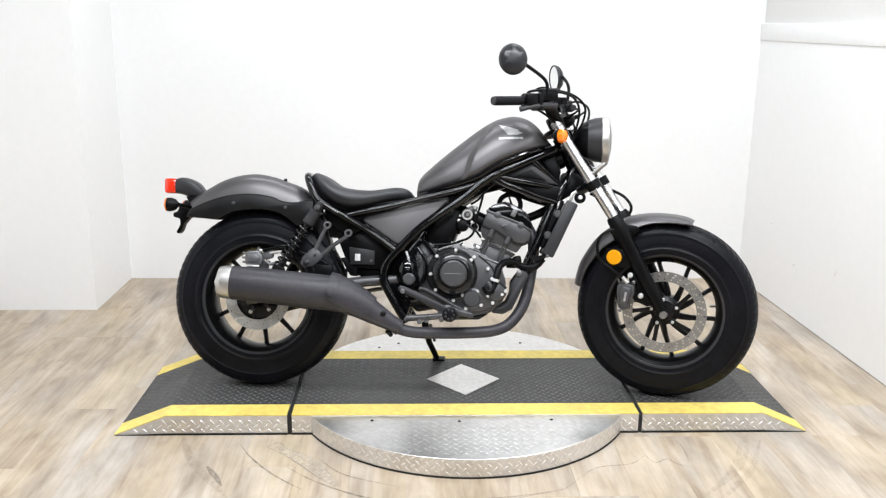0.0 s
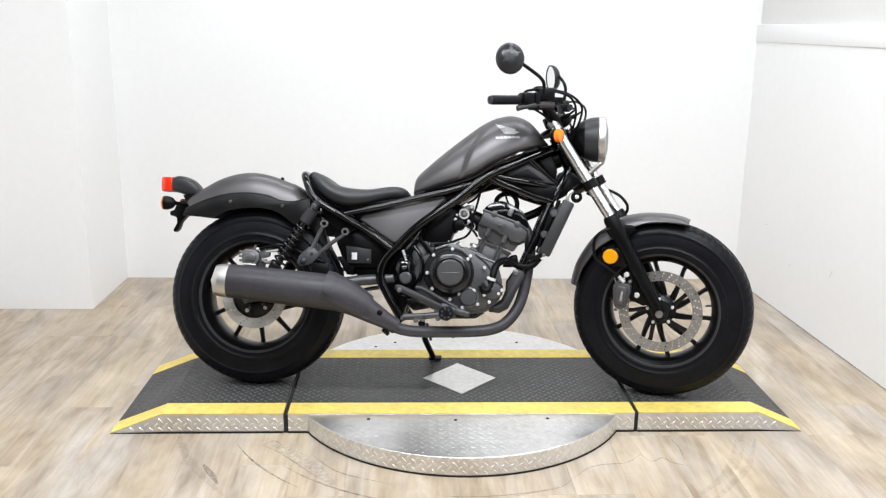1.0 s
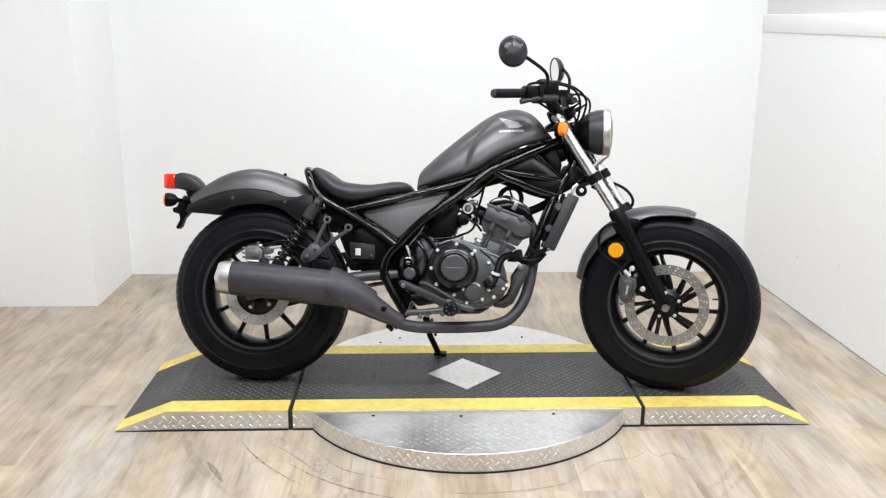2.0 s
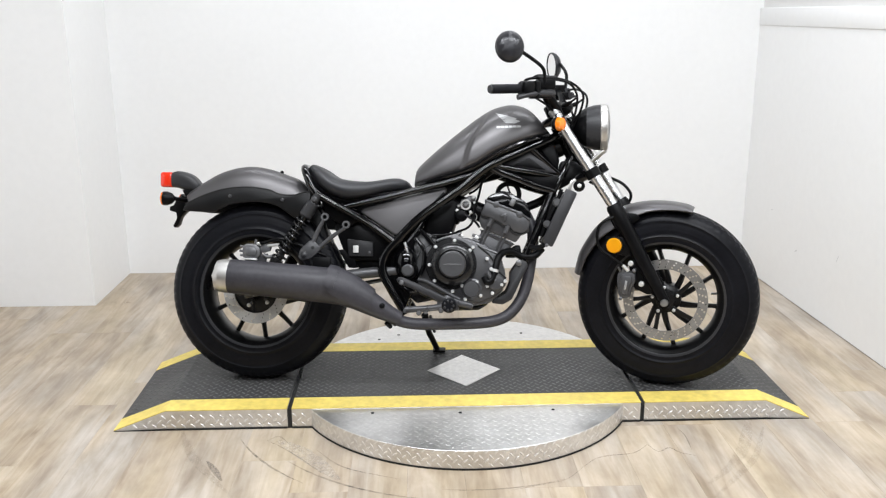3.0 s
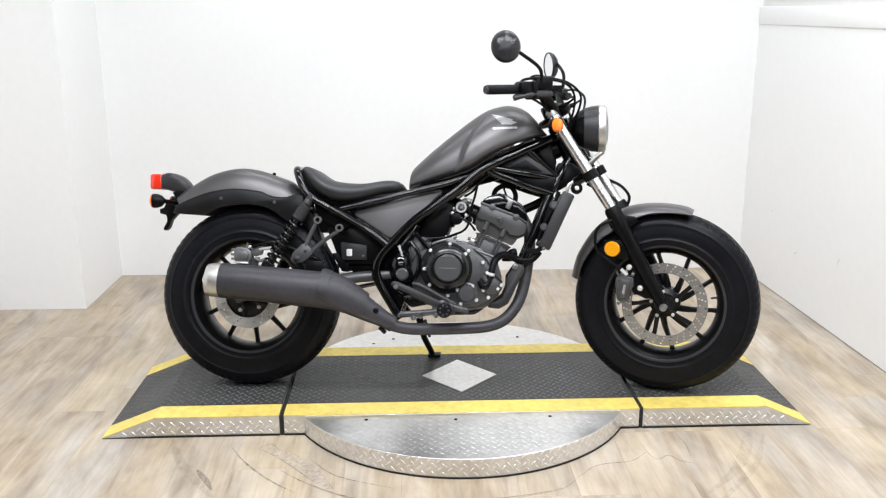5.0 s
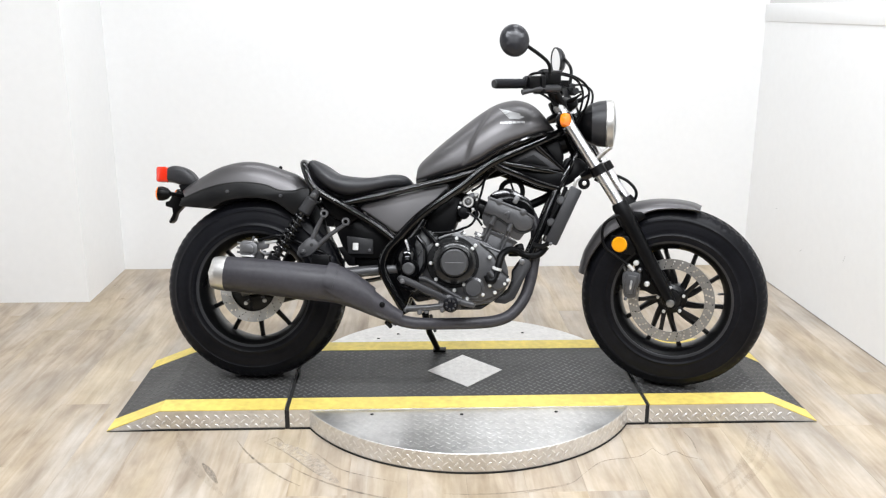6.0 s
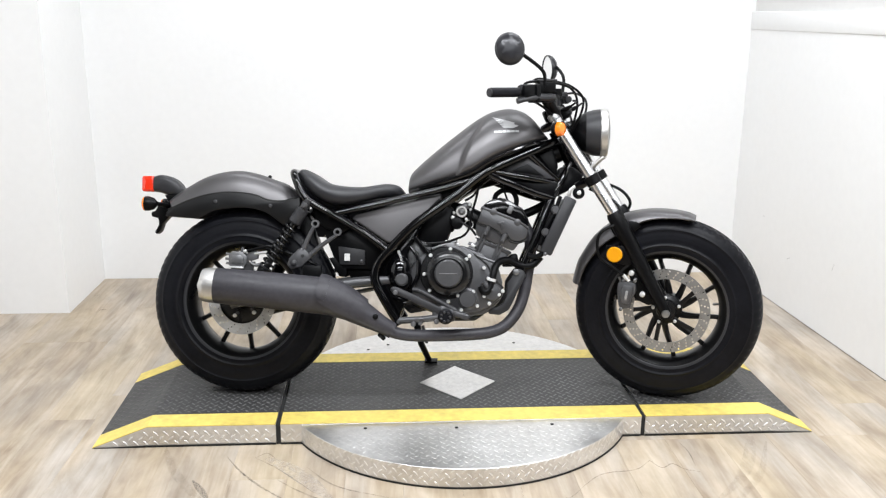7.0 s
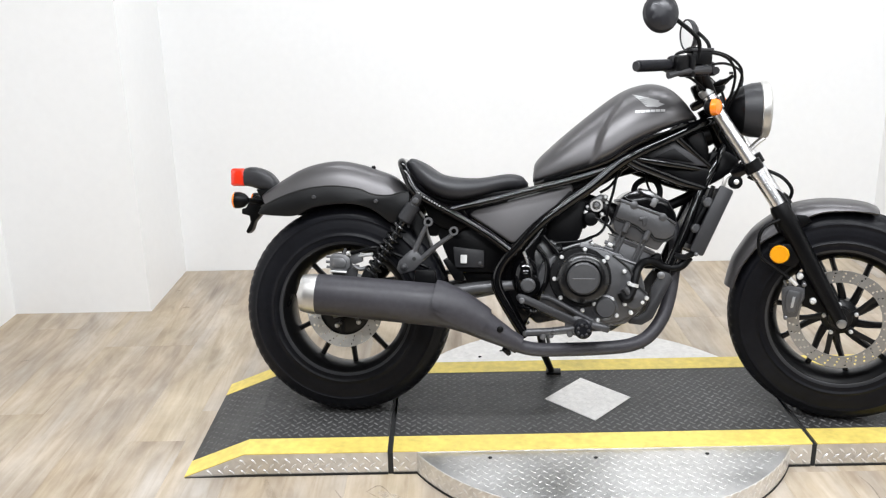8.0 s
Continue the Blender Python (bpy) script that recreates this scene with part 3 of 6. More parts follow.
def wheel(name, R, half, m, disc_r, disc_in, disc_y, sweep, turn, holes, fixing, steel):
    rim = lathe([(0.198, -half * 0.86), (0.216, -half * 0.88), (0.217, -half * 0.80), (0.207, -half * 0.70), (0.186, -half * 0.55), (0.184, 0), (0.186, half * 0.55),
                 (0.207, half * 0.70), (0.217, half * 0.80), (0.216, half * 0.88), (0.198, half * 0.86), (0.190, half * 0.72), (0.178, half * 0.5), (0.175, 0), (0.178, -half * 0.5), (0.190, -half * 0.72)], 96, closed=True)
    ob = part(name, rim, WHEEL, bike, "black cast alloy wheel", m)
    part("tyre", tyre_mesh(R, half, 0.209, 66), RUBBER, ob, "black tyre with slanted tread grooves", sharp=28)
    for s in (-1, 1):
        lip = lathe([(0.199, s * half * 0.84), (0.202, s * half * 0.895), (0.214, s * half * 0.925), (0.2185, s * half * 0.915), (0.2185, s * half * 0.86)], 96, closed=True)
        part("rim_lip", lip, RIM_LIP, ob, "rim lip painted paler for the light it reflects")
    for k in range(10):
        part("spoke", spoke(bmesh.new(), turn + 2 * math.pi * k / 10, 0.036, 0.187, 0.0138, 0.0064, sweep, 0.017), WHEEL, ob)
    hub = lathe([(0.018, -0.062), (0.032, -0.060), (0.036, -0.040), (0.052, -0.030), (0.054, 0.0), (0.052, 0.030), (0.036, 0.040), (0.032, 0.060), (0.018, 0.062)], 40)
    part("hub", hub, WHEEL, ob)
    d = disc_mesh(disc_in, disc_r, 0.0045, 3, holes)
    part("brake_disc", d, steel, ob, "drilled steel brake disc", Matrix.Translation((0, disc_y, 0)))
    car = bmesh.new()
    for k in range(5):
        spoke(car, turn + 0.3 + 2 * math.pi * k / 5, 0.035, disc_in + 0.006, 0.010, 0.007, 0.25, 0.004)
    part("disc_carrier", car, WHEEL, ob, "", Matrix.Translation((0, disc_y + 0.003, 0)))
    bolts("disc_bolt", [(0.046 * math.cos(turn + 0.3 + 1.2566 * k), 0.046 * math.sin(turn + 0.3 + 1.2566 * k)) for k in range(5)], 0.0060, disc_y - 0.001, 0.006, fixing, ob, "round hub bolt")
    return ob


rear_wheel = wheel("rear_wheel", 0.325, 0.076, Matrix.Translation((-0.004, 0, 0.320)), 0.118, 0.080, -0.078, 0.12, 0.3, 20, ENGINE, BRIGHT_STEEL)
part("carrier_plate", lathe([(0.030, -0.070), (0.030, -0.076), (0.078, -0.074), (0.0815, -0.072), (0.0815, -0.070)], 40, closed=True), WHEEL, rear_wheel, "black solid disc carrier")
bolts("carrier_bolt", [(0.058 * math.cos(4.25 + 1.2566 * k), 0.058 * math.sin(4.25 + 1.2566 * k)) for k in range(5)], 0.0075, -0.075, 0.005, BOLT, rear_wheel, "round bright carrier bolt")
front_wheel = wheel("front_wheel", 0.320, 0.066, STEER @ Matrix.Translation((1.491, 0, 0.319)), 0.147, 0.112, -0.064, 0.38, 0.1, 32, BOLT, STEEL)
part("valve", rod((0.178, 0, 0.02), (0.155, -0.012, 0.02), 0.004, 8), CHROME, front_wheel, "silver tyre valve")
part("axle_nut", lathe([(0.004, -0.127), (0.011, -0.126), (0.0135, -0.120), (0.0155, -0.10), (0.010, -0.08), (0.010, 0.1)], 20), STEEL, front_wheel, "bright axle nut")
part("axle_nut", lathe([(0.006, -0.125), (0.016, -0.124), (0.016, -0.11), (0.010, -0.108), (0.010, 0.12)], 20), BOLT, rear_wheel)


# tank
TANK = [(0.571, 0.737, 0.714, 0.060), (0.580, 0.776, 0.716, 0.085), (0.625, 0.822, 0.728, 0.102), (0.675, 0.866, 0.744, 0.114), (0.735, 0.915, 0.762, 0.124),
        (0.795, 0.961, 0.785, 0.131), (0.843, 0.991, 0.816, 0.134), (0.885, 1.006, 0.838, 0.134), (0.925, 1.011, 0.856, 0.131), (0.965, 1.002, 0.872, 0.123),
        (0.996, 0.983, 0.884, 0.108), (1.025, 0.953, 0.894, 0.084), (1.048, 0.922, 0.900, 0.055), (1.060, 0.909, 0.903, 0.028)]
SIDE = [(0.0, 0.92), (0.07, 0.985), (0.15, 1.0), (0.28, 0.985), (0.42, 0.94), (0.56, 0.87), (0.69, 0.77), (0.80, 0.64), (0.89, 0.48), (0.95, 0.32), (0.985, 0.16), (1.0, 0.0)]

SIDE_FINE = np.array(smooth_line(SIDE, 8))
TANK_FINE = np.array(smooth_line(TANK, 16))


def tank_row(x):
    return [float(np.interp(x, TANK_FINE[:, 0], TANK_FINE[:, j])) for j in (1, 2, 3)]


def tank_y(x, z):
    """Half the tank's width at a place along it and a height, with the knee recess."""
    zt, zb, hw = tank_row(x)
    h = min(1.0, max(0.0, (z - zb) / (zt - zb)))
    y = hw * float(np.interp(h, SIDE_FINE[:, 0], SIDE_FINE[:, 1]))
    edge = 0.755 + (z - 0.796) * 0.45 - 0.010 * math.sin(min(1.0, max(0.0, (z - 0.796) / 0.14)) * math.pi)
    t = min(1.0, max(0.0, (edge - x) / 0.018 + 0.5))
    flat = y * 0.87
    return y + (flat - y) * t * t * (3 - 2 * t)


xs = sorted({round(v[0], 4) for v in smooth_line([(r[0],) for r in TANK], 9)})
rings = []
for x in xs:
    zt, zb, hw = tank_row(x)
    zs = [zb + (zt - zb) * float(h) for h in [s[0] for s in smooth_line(SIDE, 4)]]
    right = [(x, -tank_y(x, z), z) for z in zs]
    left = [(x, tank_y(x, z), z) for z in zs[-2::-1]]
    rings.append(right + left)
part("fuel_tank", skin(bmesh.new(), rings), PAINT, bike, "matte grey metallic teardrop fuel tank", sharp=60)
for s in (-1, 1):
    line = [(x, s * (tank_row(x)[2] * 0.93 + 0.003), tank_row(x)[1] - 0.008) for x in np.linspace(0.578, 1.05, 16)]
    part("tank_flange", tube(line, 0.0085, 10, 3), GLOSS, bike, "gloss black tank lip")
# wing badge as a plain silver shape
bm = bmesh.new()


def patch(bm, a, b, c, d, n=8):
    """A four-cornered shape in x and z, laid on the tank's side."""
    rows = []
    for t in np.linspace(0, 1, n):
        p, q = np.array(a) + (np.array(b) - a) * t, np.array(d) + (np.array(c) - d) * t
        rows.append([bm.verts.new((w[0], -tank_y(w[0], w[1]) - 0.0016, w[1])) for w in (p, p + (q - p) * 0.5, q)])
    for r0, r1 in zip(rows, rows[1:]):
        for i in range(2):
            bm.faces.new((r0[i], r0[i + 1], r1[i + 1], r1[i]))


for k in range(5):
    z0, x0 = 0.971 - 0.0085 * k, 0.860 + 0.0075 * k
    patch(bm, (x0, z0), (0.936 - 0.003 * k, 0.949 - 0.0035 * k), (0.934 - 0.004 * k, 0.944 - 0.0035 * k), (x0 + 0.009, z0 - 0.0068))
patch(bm, (0.900, 0.955), (0.951, 0.938), (0.930, 0.929), (0.899, 0.932))
for k in range(6):
    x0, z0 = 0.866 + 0.0145 * k, 0.9195 + 0.0006 * k
    patch(bm, (x0, z0), (x0 + 0.0128, z0), (x0 + 0.0128, z0 - 0.0075), (x0, z0 - 0.0075), 3)
part("emblem", bm, EMBLEM, bike, "silver wing-shaped emblem with short bars below")


# seat
SEAT = [(0.180, 0.770, 0.190, 0.748, 0.075), (0.200, 0.788, 0.206, 0.722, 0.104), (0.238, 0.774, 0.234, 0.690, 0.122), (0.285, 0.744, 0.280, 0.660, 0.132),
        (0.337, 0.731, 0.333, 0.648, 0.136), (0.409, 0.728, 0.398, 0.656, 0.126), (0.491, 0.740, 0.475, 0.676, 0.108), (0.535, 0.734, 0.532, 0.686, 0.086), (0.556, 0.712, 0.556, 0.694, 0.055)]
rings = []
for xt, zt, xb, zb, hw in smooth_line(SEAT, 5):
    ring = []
    for k in range(24):
        a = 2 * math.pi * k / 24
        c, s = math.cos(a), math.sin(a)
        u = math.copysign(abs(c) ** 0.6, c) * hw
        v = 0.5 + 0.5 * math.copysign(abs(s) ** 0.75, s)
        dip = 0.010 * (1 - (u / hw) ** 2) if s > 0 else 0
        ring.append((xb + (xt - xb) * v, u, zb + (zt - zb) * v - dip * 0.3))
    rings.append(ring)
part("seat", skin(bmesh.new(), rings), SEATSKIN, bike, "black vinyl solo seat with a raised back lip", sharp=60)
part("seat_base", prism([(0.184, 0.755), (0.212, 0.700), (0.240, 0.662), (0.29, 0.645), (0.335, 0.640), (0.40, 0.652), (0.475, 0.670), (0.545, 0.682), (0.545, 0.694), (0.40, 0.672), (0.33, 0.668), (0.28, 0.69), (0.24, 0.73)], -0.100, 0.100, 0.003), PLASTIC, bike)


# fenders
def mudguard(stations, half, thick=0.004):
    """A rounded guard: each station gives x, z of the crown, the way outward and the depth of the skirt."""
    rings = []
    for x, z, nx, nz, skirt in stations:
        outer, inner = [], []
        for k in range(17):
            u = k / 8 - 1
            w = abs(u)
            y = half * math.copysign(1 - (1 - w) ** 1.35, u)
            drop = skirt * max(0.0, w - 0.15) ** 2.4 * 1.45
            outer.append((x - nx * drop, y, z - nz * drop))
            inner.append((x - nx * (drop + thick), y * (1 - thick / half), z - nz * (drop + thick)))
        rings.append(outer + inner[::-1])
    return skin(bmesh.new(), rings)


def stations(points, centre, skirts, steps=6):
    out = []
    for x, z, sk in smooth_line([(p[0], p[1], s) for p, s in zip(points, skirts)], steps):
        n = Vector((x - centre[0], z - centre[1])).normalized()
        out.append((x, z, n.x, n.y, sk))
    return out


part("rear_fender", mudguard(stations([(-0.275, 0.672), (-0.255, 0.690), (-0.203, 0.724), (-0.151, 0.753), (-0.089, 0.772), (-0.026, 0.778), (0.036, 0.768), (0.089, 0.750), (0.133, 0.734), (0.168, 0.708), (0.205, 0.672)],
                             (0.0, 0.33), (0.05, 0.062, 0.070, 0.078, 0.082, 0.084, 0.084, 0.082, 0.078, 0.07, 0.05)), 0.093), PAINT, bike, "matte grey metallic rear fender", sharp=50)
for s in (-1, 1):
    lower = [(-0.272, 0.612), (-0.215, 0.607), (-0.155, 0.608), (-0.104, 0.632), (-0.041, 0.643), (0.019, 0.644), (0.080, 0.629), (0.142, 0.586)]
    upper = [(0.200, 0.682), (0.172, 0.679), (0.140, 0.670), (0.102, 0.670), (0.075, 0.676), (0.039, 0.690), (-0.042, 0.698), (-0.123, 0.689), (-0.195, 0.666), (-0.262, 0.634)]
    skirt = [tuple(p) for p in smooth_line(lower, 4)] + [(0.172, 0.602), (0.198, 0.630)] + [tuple(p) for p in smooth_line(upper, 4)]
    part("fender_strut", prism(skirt, s * 0.090, s * 0.101, 0.003), STRUT, bike, "satin black fender strut panel")
    part("strut_seam", tube([(x, s * 0.0995, z + 0.001) for x, z in upper], 0.0026, 8, 4), GAP_BLACK, bike, "dark seam above the strut panel")
    bolts("strut_bolt", ((-0.096, 0.665), (0.096, 0.653)), 0.0065, s * 0.100, 0.004, ENGINE, bike, "small dull metal bolt", out=s)
part("inner_fender", prism([(0.125, 0.640), (0.16, 0.655), (0.205, 0.640), (0.233, 0.600), (0.243, 0.548), (0.270, 0.480), (0.306, 0.415), (0.300, 0.34), (0.285, 0.40), (0.240, 0.48), (0.205, 0.555), (0.165, 0.610)], -0.050, 0.050, 0.004), PLASTIC, bike, "black inner mudguard")
for bx, bz in ((0.075, 0.7575),):
    part("fender_bolt", ball((bx, -0.02, bz), 0.007), PLASTIC, bike)

part("front_fender", mudguard(stations([(1.160, 0.405), (1.170, 0.450), (1.185, 0.492), (1.232, 0.566), (1.281, 0.610), (1.339, 0.648), (1.417, 0.665), (1.493, 0.665), (1.550, 0.656), (1.580, 0.643)],
                              (1.49, 0.316), (0.026, 0.030, 0.034, 0.040, 0.046, 0.046, 0.030, 0.022, 0.016, 0.008)), 0.077), PAINT, bike, "matte grey metallic front fender", STEER, sharp=50)
for s in (-1, 1):
    part("fender_bracket", prism([(1.29, 0.612), (1.33, 0.632), (1.385, 0.628), (1.40, 0.612), (1.372, 0.590), (1.34, 0.560), (1.31, 0.575)], s * 0.070, s * 0.082, 0.003), PLASTIC, bike, "", STEER)

# fork, brakes
for s in (-1, 1):
    y = 0.100 * s
    part("fork_tube", tube([(1.104, y, 0.975), (1.132, y, 0.928), (1.324, y, 0.632)], 0.0195, 20, 1), CHROME, bike, "polished chrome fork tube", STEER)
    leg = [(1.306, y, 0.661), (1.312, y, 0.650), (1.330, y, 0.618), (1.40, y, 0.488), (1.462, y, 0.372), (1.490, y, 0.320), (1.500, y, 0.302)]
    part("fork_leg", tube(leg, [0.024, 0.0285, 0.029, 0.0262, 0.0215, 0.0195, 0.013], 20, 1), PLASTIC, bike, "black lower fork leg", STEER)
    part("fork_sleeve", tube([(1.124, y, 0.942), (1.112, y, 0.962)], 0.0235, 20, 1), GLOSS, bike, "", STEER)
    part("fork_cap", lathe([(0.021, -0.004), (0.021, 0.014), (0.016, 0.018)], 20, "z"), STEEL, bike, "steel fork cap", STEER @ Matrix.Translation((1.100, y, 0.980)) @ pose(0, 0, 0, 0, -31, 0))
    part("fork_clamp", lathe([(0.022, -0.017), (0.027, -0.015), (0.027, 0.015), (0.022, 0.017)], 24, "z"), PLASTIC, bike, "", STEER @ Matrix.Translation((1.234, y, 0.771)) @ pose(0, 0, 0, 0, -31, 0))
for at, size in (((1.207, 0, 0.763), (0.075, 0.21, 0.034)), ((1.085, 0, 0.958), (0.07, 0.22, 0.026))):
    part("triple_clamp", block(size, Matrix.Translation(at) @ pose(0, 0, 0, 0, -31, 0), 0.008), GLOSS, bike, "", STEER)
part("head_tube", rod((1.182, 0, 0.775), (1.095, 0, 0.94), 0.034, 24), GLOSS, bike)
calip = [(1.326, 0.392), (1.331, 0.343), (1.340, 0.326), (1.372, 0.332), (1.377, 0.364), (1.390, 0.388), (1.389, 0.420), (1.346, 0.428), (1.328, 0.417)]
cal = part("front_caliper", prism(calip, -0.118, -0.078, 0.005), ENGINE, bike, "dark grey brake caliper", STEER)
part("caliper_cover", prism([(1.336, 0.392), (1.340, 0.347), (1.366, 0.345), (1.371, 0.372), (1.380, 0.392), (1.378, 0.411), (1.345, 0.416)], -0.127, -0.114, 0.005), ENGINE, cal)
part("caliper_bar", block((0.008, 0.003, 0.034), Matrix.Translation((1.358, -0.1275, 0.378)) @ pose(0, 0, 0, 0, 10, 0), 0.001), EMBLEM, cal, "pale cast marking bar")
for bx, bz in ((1.350, 0.432), (1.386, 0.430), (1.340, 0.328)):
    part("caliper_pin", lathe([(0.0065, -0.085), (0.0065, -0.122), (0.004, -0.124)], 10, "y", None, (bx, 0, bz)), CALIPER, cal)
part("bleed_nipple", rod((1.338, -0.112, 0.424), (1.332, -0.114, 0.440), 0.0042, 8), CALIPER, cal)
part("caliper_bracket", prism([(1.362, 0.448), (1.384, 0.464), (1.402, 0.44), (1.44, 0.38), (1.46, 0.345), (1.43, 0.34), (1.385, 0.36)], -0.090, -0.076, 0.004), PLASTIC, bike, "", STEER)
bolts("caliper_bolt", ((1.374, 0.456), (1.412, 0.384)), 0.0095, -0.118, 0.008, BOLT, bike, "shiny caliper bolt", STEER)
part("brake_hose", tube([(1.22, -0.085, 0.74), (1.30, -0.085, 0.70), (1.335, -0.10, 0.665), (1.330, -0.115, 0.63), (1.276, -0.13, 0.601), (1.258, -0.135, 0.565), (1.266, -0.135, 0.512), (1.307, -0.13, 0.478), (1.348, -0.122, 0.447), (1.364, -0.118, 0.430)], 0.0052, 8), PLASTIC, bike, "black brake hose", STEER)
part("hose_fitting", rod((1.346, -0.122, 0.449), (1.366, -0.118, 0.428), 0.0065, 10), BOLT, bike, "silver hose fitting", STEER)
part("hose_loop", tube([(1.262, 0.10, 0.745), (1.315, 0.10, 0.72), (1.345, 0.10, 0.685), (1.342, 0.10, 0.655), (1.318, 0.10, 0.638)], 0.0055, 8), PLASTIC, bike, "", STEER)
refl = part("reflector", lathe([(0.026, -0.124), (0.027, -0.130), (0.024, -0.134)], 32, "y", None, (1.316, 0, 0.519)), YELLOW_LENS, bike, "round amber side reflector", STEER)
part("bezel", lathe([(0.029, -0.118), (0.029, -0.128), (0.026, -0.129)], 32, "y", None, (1.316, 0, 0.519)), PLASTIC, refl)
part("reflector_bracket", prism([(1.285, 0.548), (1.345, 0.548), (1.385, 0.52), (1.36, 0.48), (1.32, 0.488), (1.288, 0.505)], -0.117, -0.111, 0.002), PLASTIC, bike, "", STEER)

# headlight
BEAM = STEER @ Matrix.Translation((1.184, 0, 0.929)) @ pose(0, 0, 0, 0, 0, 9) @ Matrix.Translation((-1.20, 0, -0.930))
part_band = [(0.0725, 1.211), (0.0800, 1.236), (0.0822, 1.260), (0.0800, 1.2605), (0.0780, 1.236), (0.0705, 1.211)]
lamp = part("headlight", lathe([(0.018, 1.160), (0.036, 1.166), (0.058, 1.186), (0.072, 1.210), (0.0795, 1.236), (0.0815, 1.262), (0.070, 1.263)], 48, "x", None, (0, 0, 0.930)), PLASTIC, bike, "round black headlight bucket", BEAM)
part("band", lathe(part_band, 48, "x", None, (0, 0, 0.930), closed=True), DARKGREY, lamp, "dark grey band before the ring")
part("ring", lathe([(0.0815, 1.260), (0.0845, 1.263), (0.0845, 1.277), (0.081, 1.285), (0.0745, 1.288), (0.0735, 1.282), (0.074, 1.25)], 48, "x", None, (0, 0, 0.930), closed=True), SATIN, lamp, "silver headlight ring")
part("reflector_bowl", lathe([(0.01, 1.22), (0.04, 1.232), (0.065, 1.255), (0.0735, 1.283)], 40, "x", None, (0, 0, 0.930)), CHROME, lamp)
part("lens", lathe([(0.0735, 1.280), (0.070, 1.286), (0.055, 1.292), (0.030, 1.296), (0.004, 1.2975)], 40, "x", None, (0, 0, 0.930)), GLASS, lamp, "clear headlight glass")
part("headlight_bracket", tube([(1.262, -0.03, 0.847), (1.245, -0.035, 0.835), (1.205, -0.04, 0.795)], 0.0048, 10, 2), SATIN, bike, "bare silver headlight bracket", STEER)
part("headlight_bracket", tube([(1.262, 0.03, 0.847), (1.245, 0.035, 0.835), (1.205, 0.04, 0.795)], 0.008, 10, 2), SATIN, bike, "bare silver headlight bracket", STEER)
part("headlight_stay", block((0.07, 0.05, 0.03), Matrix.Translation((1.145, 0, 0.925)), 0.008), PLASTIC, bike, "", STEER)

# indicators in front
for s in (-1, 1):
    base = lathe([(0.010, 1.096), (0.018, 1.100), (0.0238, 1.110), (0.0245, 1.121), (0.018, 1.122)], 28, "x", None, (0, s * 0.150, 0.945))
    swivel = STEER @ Matrix.Translation((1.125, s * 0.150, 0.945)) @ pose(0, 0, 0, 0, 0, 20 * s) @ Matrix.Translation((-1.125, -s * 0.150, -0.945))
    ind = part("front_indicator", base, PLASTIC, bike, "round front turn signal with amber lens", swivel)
    part("lens", lathe([(0.0248, 1.121), (0.0245, 1.128), (0.021, 1.138), (0.011, 1.144), (0.002, 1.145)], 28, "x", None, (0, s * 0.150, 0.945)), AMBER, ind, "amber lens")
    part("stalk", rod((1.112, s * 0.10, 0.945), (1.105, s * 0.135, 0.945), 0.011), PLASTIC, ind)

# handlebar
half_bar = [(0.934, 0.36, 1.064), (1.013, 0.27, 1.066), (1.045, 0.225, 1.063), (1.072, 0.17, 1.045), (1.082, 0.11, 1.005), (1.084, 0.04, 0.995)]
bar = [(x, -y, z) for x, y, z in half_bar] + [(x, y, z) for x, y, z in half_bar[::-1]]
handle = part("handlebar", tube(bar, 0.0112, 14, 4), PLASTIC, bike, "black tubular handlebar", STEER)
for s in (-1, 1):
    g0, g1 = Vector((0.934, 0.36 * s, 1.064)), Vector((1.008, 0.276 * s, 1.066))
    line = [g0.lerp(g1, t) for t in np.linspace(0, 1, 25)]
    part("grip", tube(line, [0.0150 + 0.0012 * (i % 2) for i in range(25)], 18, 1), RUBBER, handle, "black ribbed rubber grip")
    e = (g0 - g1).normalized()
    part("bar_end", rod(g0 + e * 0.0, g0 + e * 0.006, 0.0135, 18), DARKGREY, handle)
    part("switch_housing", block((0.05, 0.05, 0.052), Matrix.Translation((1.030, 0.250 * s, 1.066)) @ pose(0, 0, 0, 0, 0, -48 * s), 0.012), PLASTIC, handle)
    lever = [(1.108, 0.180 * s, 1.050), (1.085, 0.215 * s, 1.050), (1.048, 0.258 * s, 1.047), (1.008, 0.291 * s, 1.037)]
    part("lever", tube(lever, [0.0125, 0.0125, 0.012, 0.0105, 0.0095, 0.0085, 0.0100], 10, 2), DARKGREY, handle, "black hand lever")
    part("lever_perch", block((0.05, 0.04, 0.03), Matrix.Translation((1.080, 0.195 * s, 1.048)) @ pose(0, 0, 0, 0, 0, -48 * s), 0.008), PLASTIC, handle)
    stem = [(1.080, 0.205 * s, 1.075), (1.082, 0.208 * s, 1.100), (1.083, 0.212 * s, 1.122), (1.076, 0.228 * s, 1.140), (1.058, 0.268 * s, 1.160), (1.025, 0.325 * s, 1.188)]
    part("mirror_stem", tube(stem, 0.0062, 10, 4), PLASTIC, handle, "black bent mirror stem")
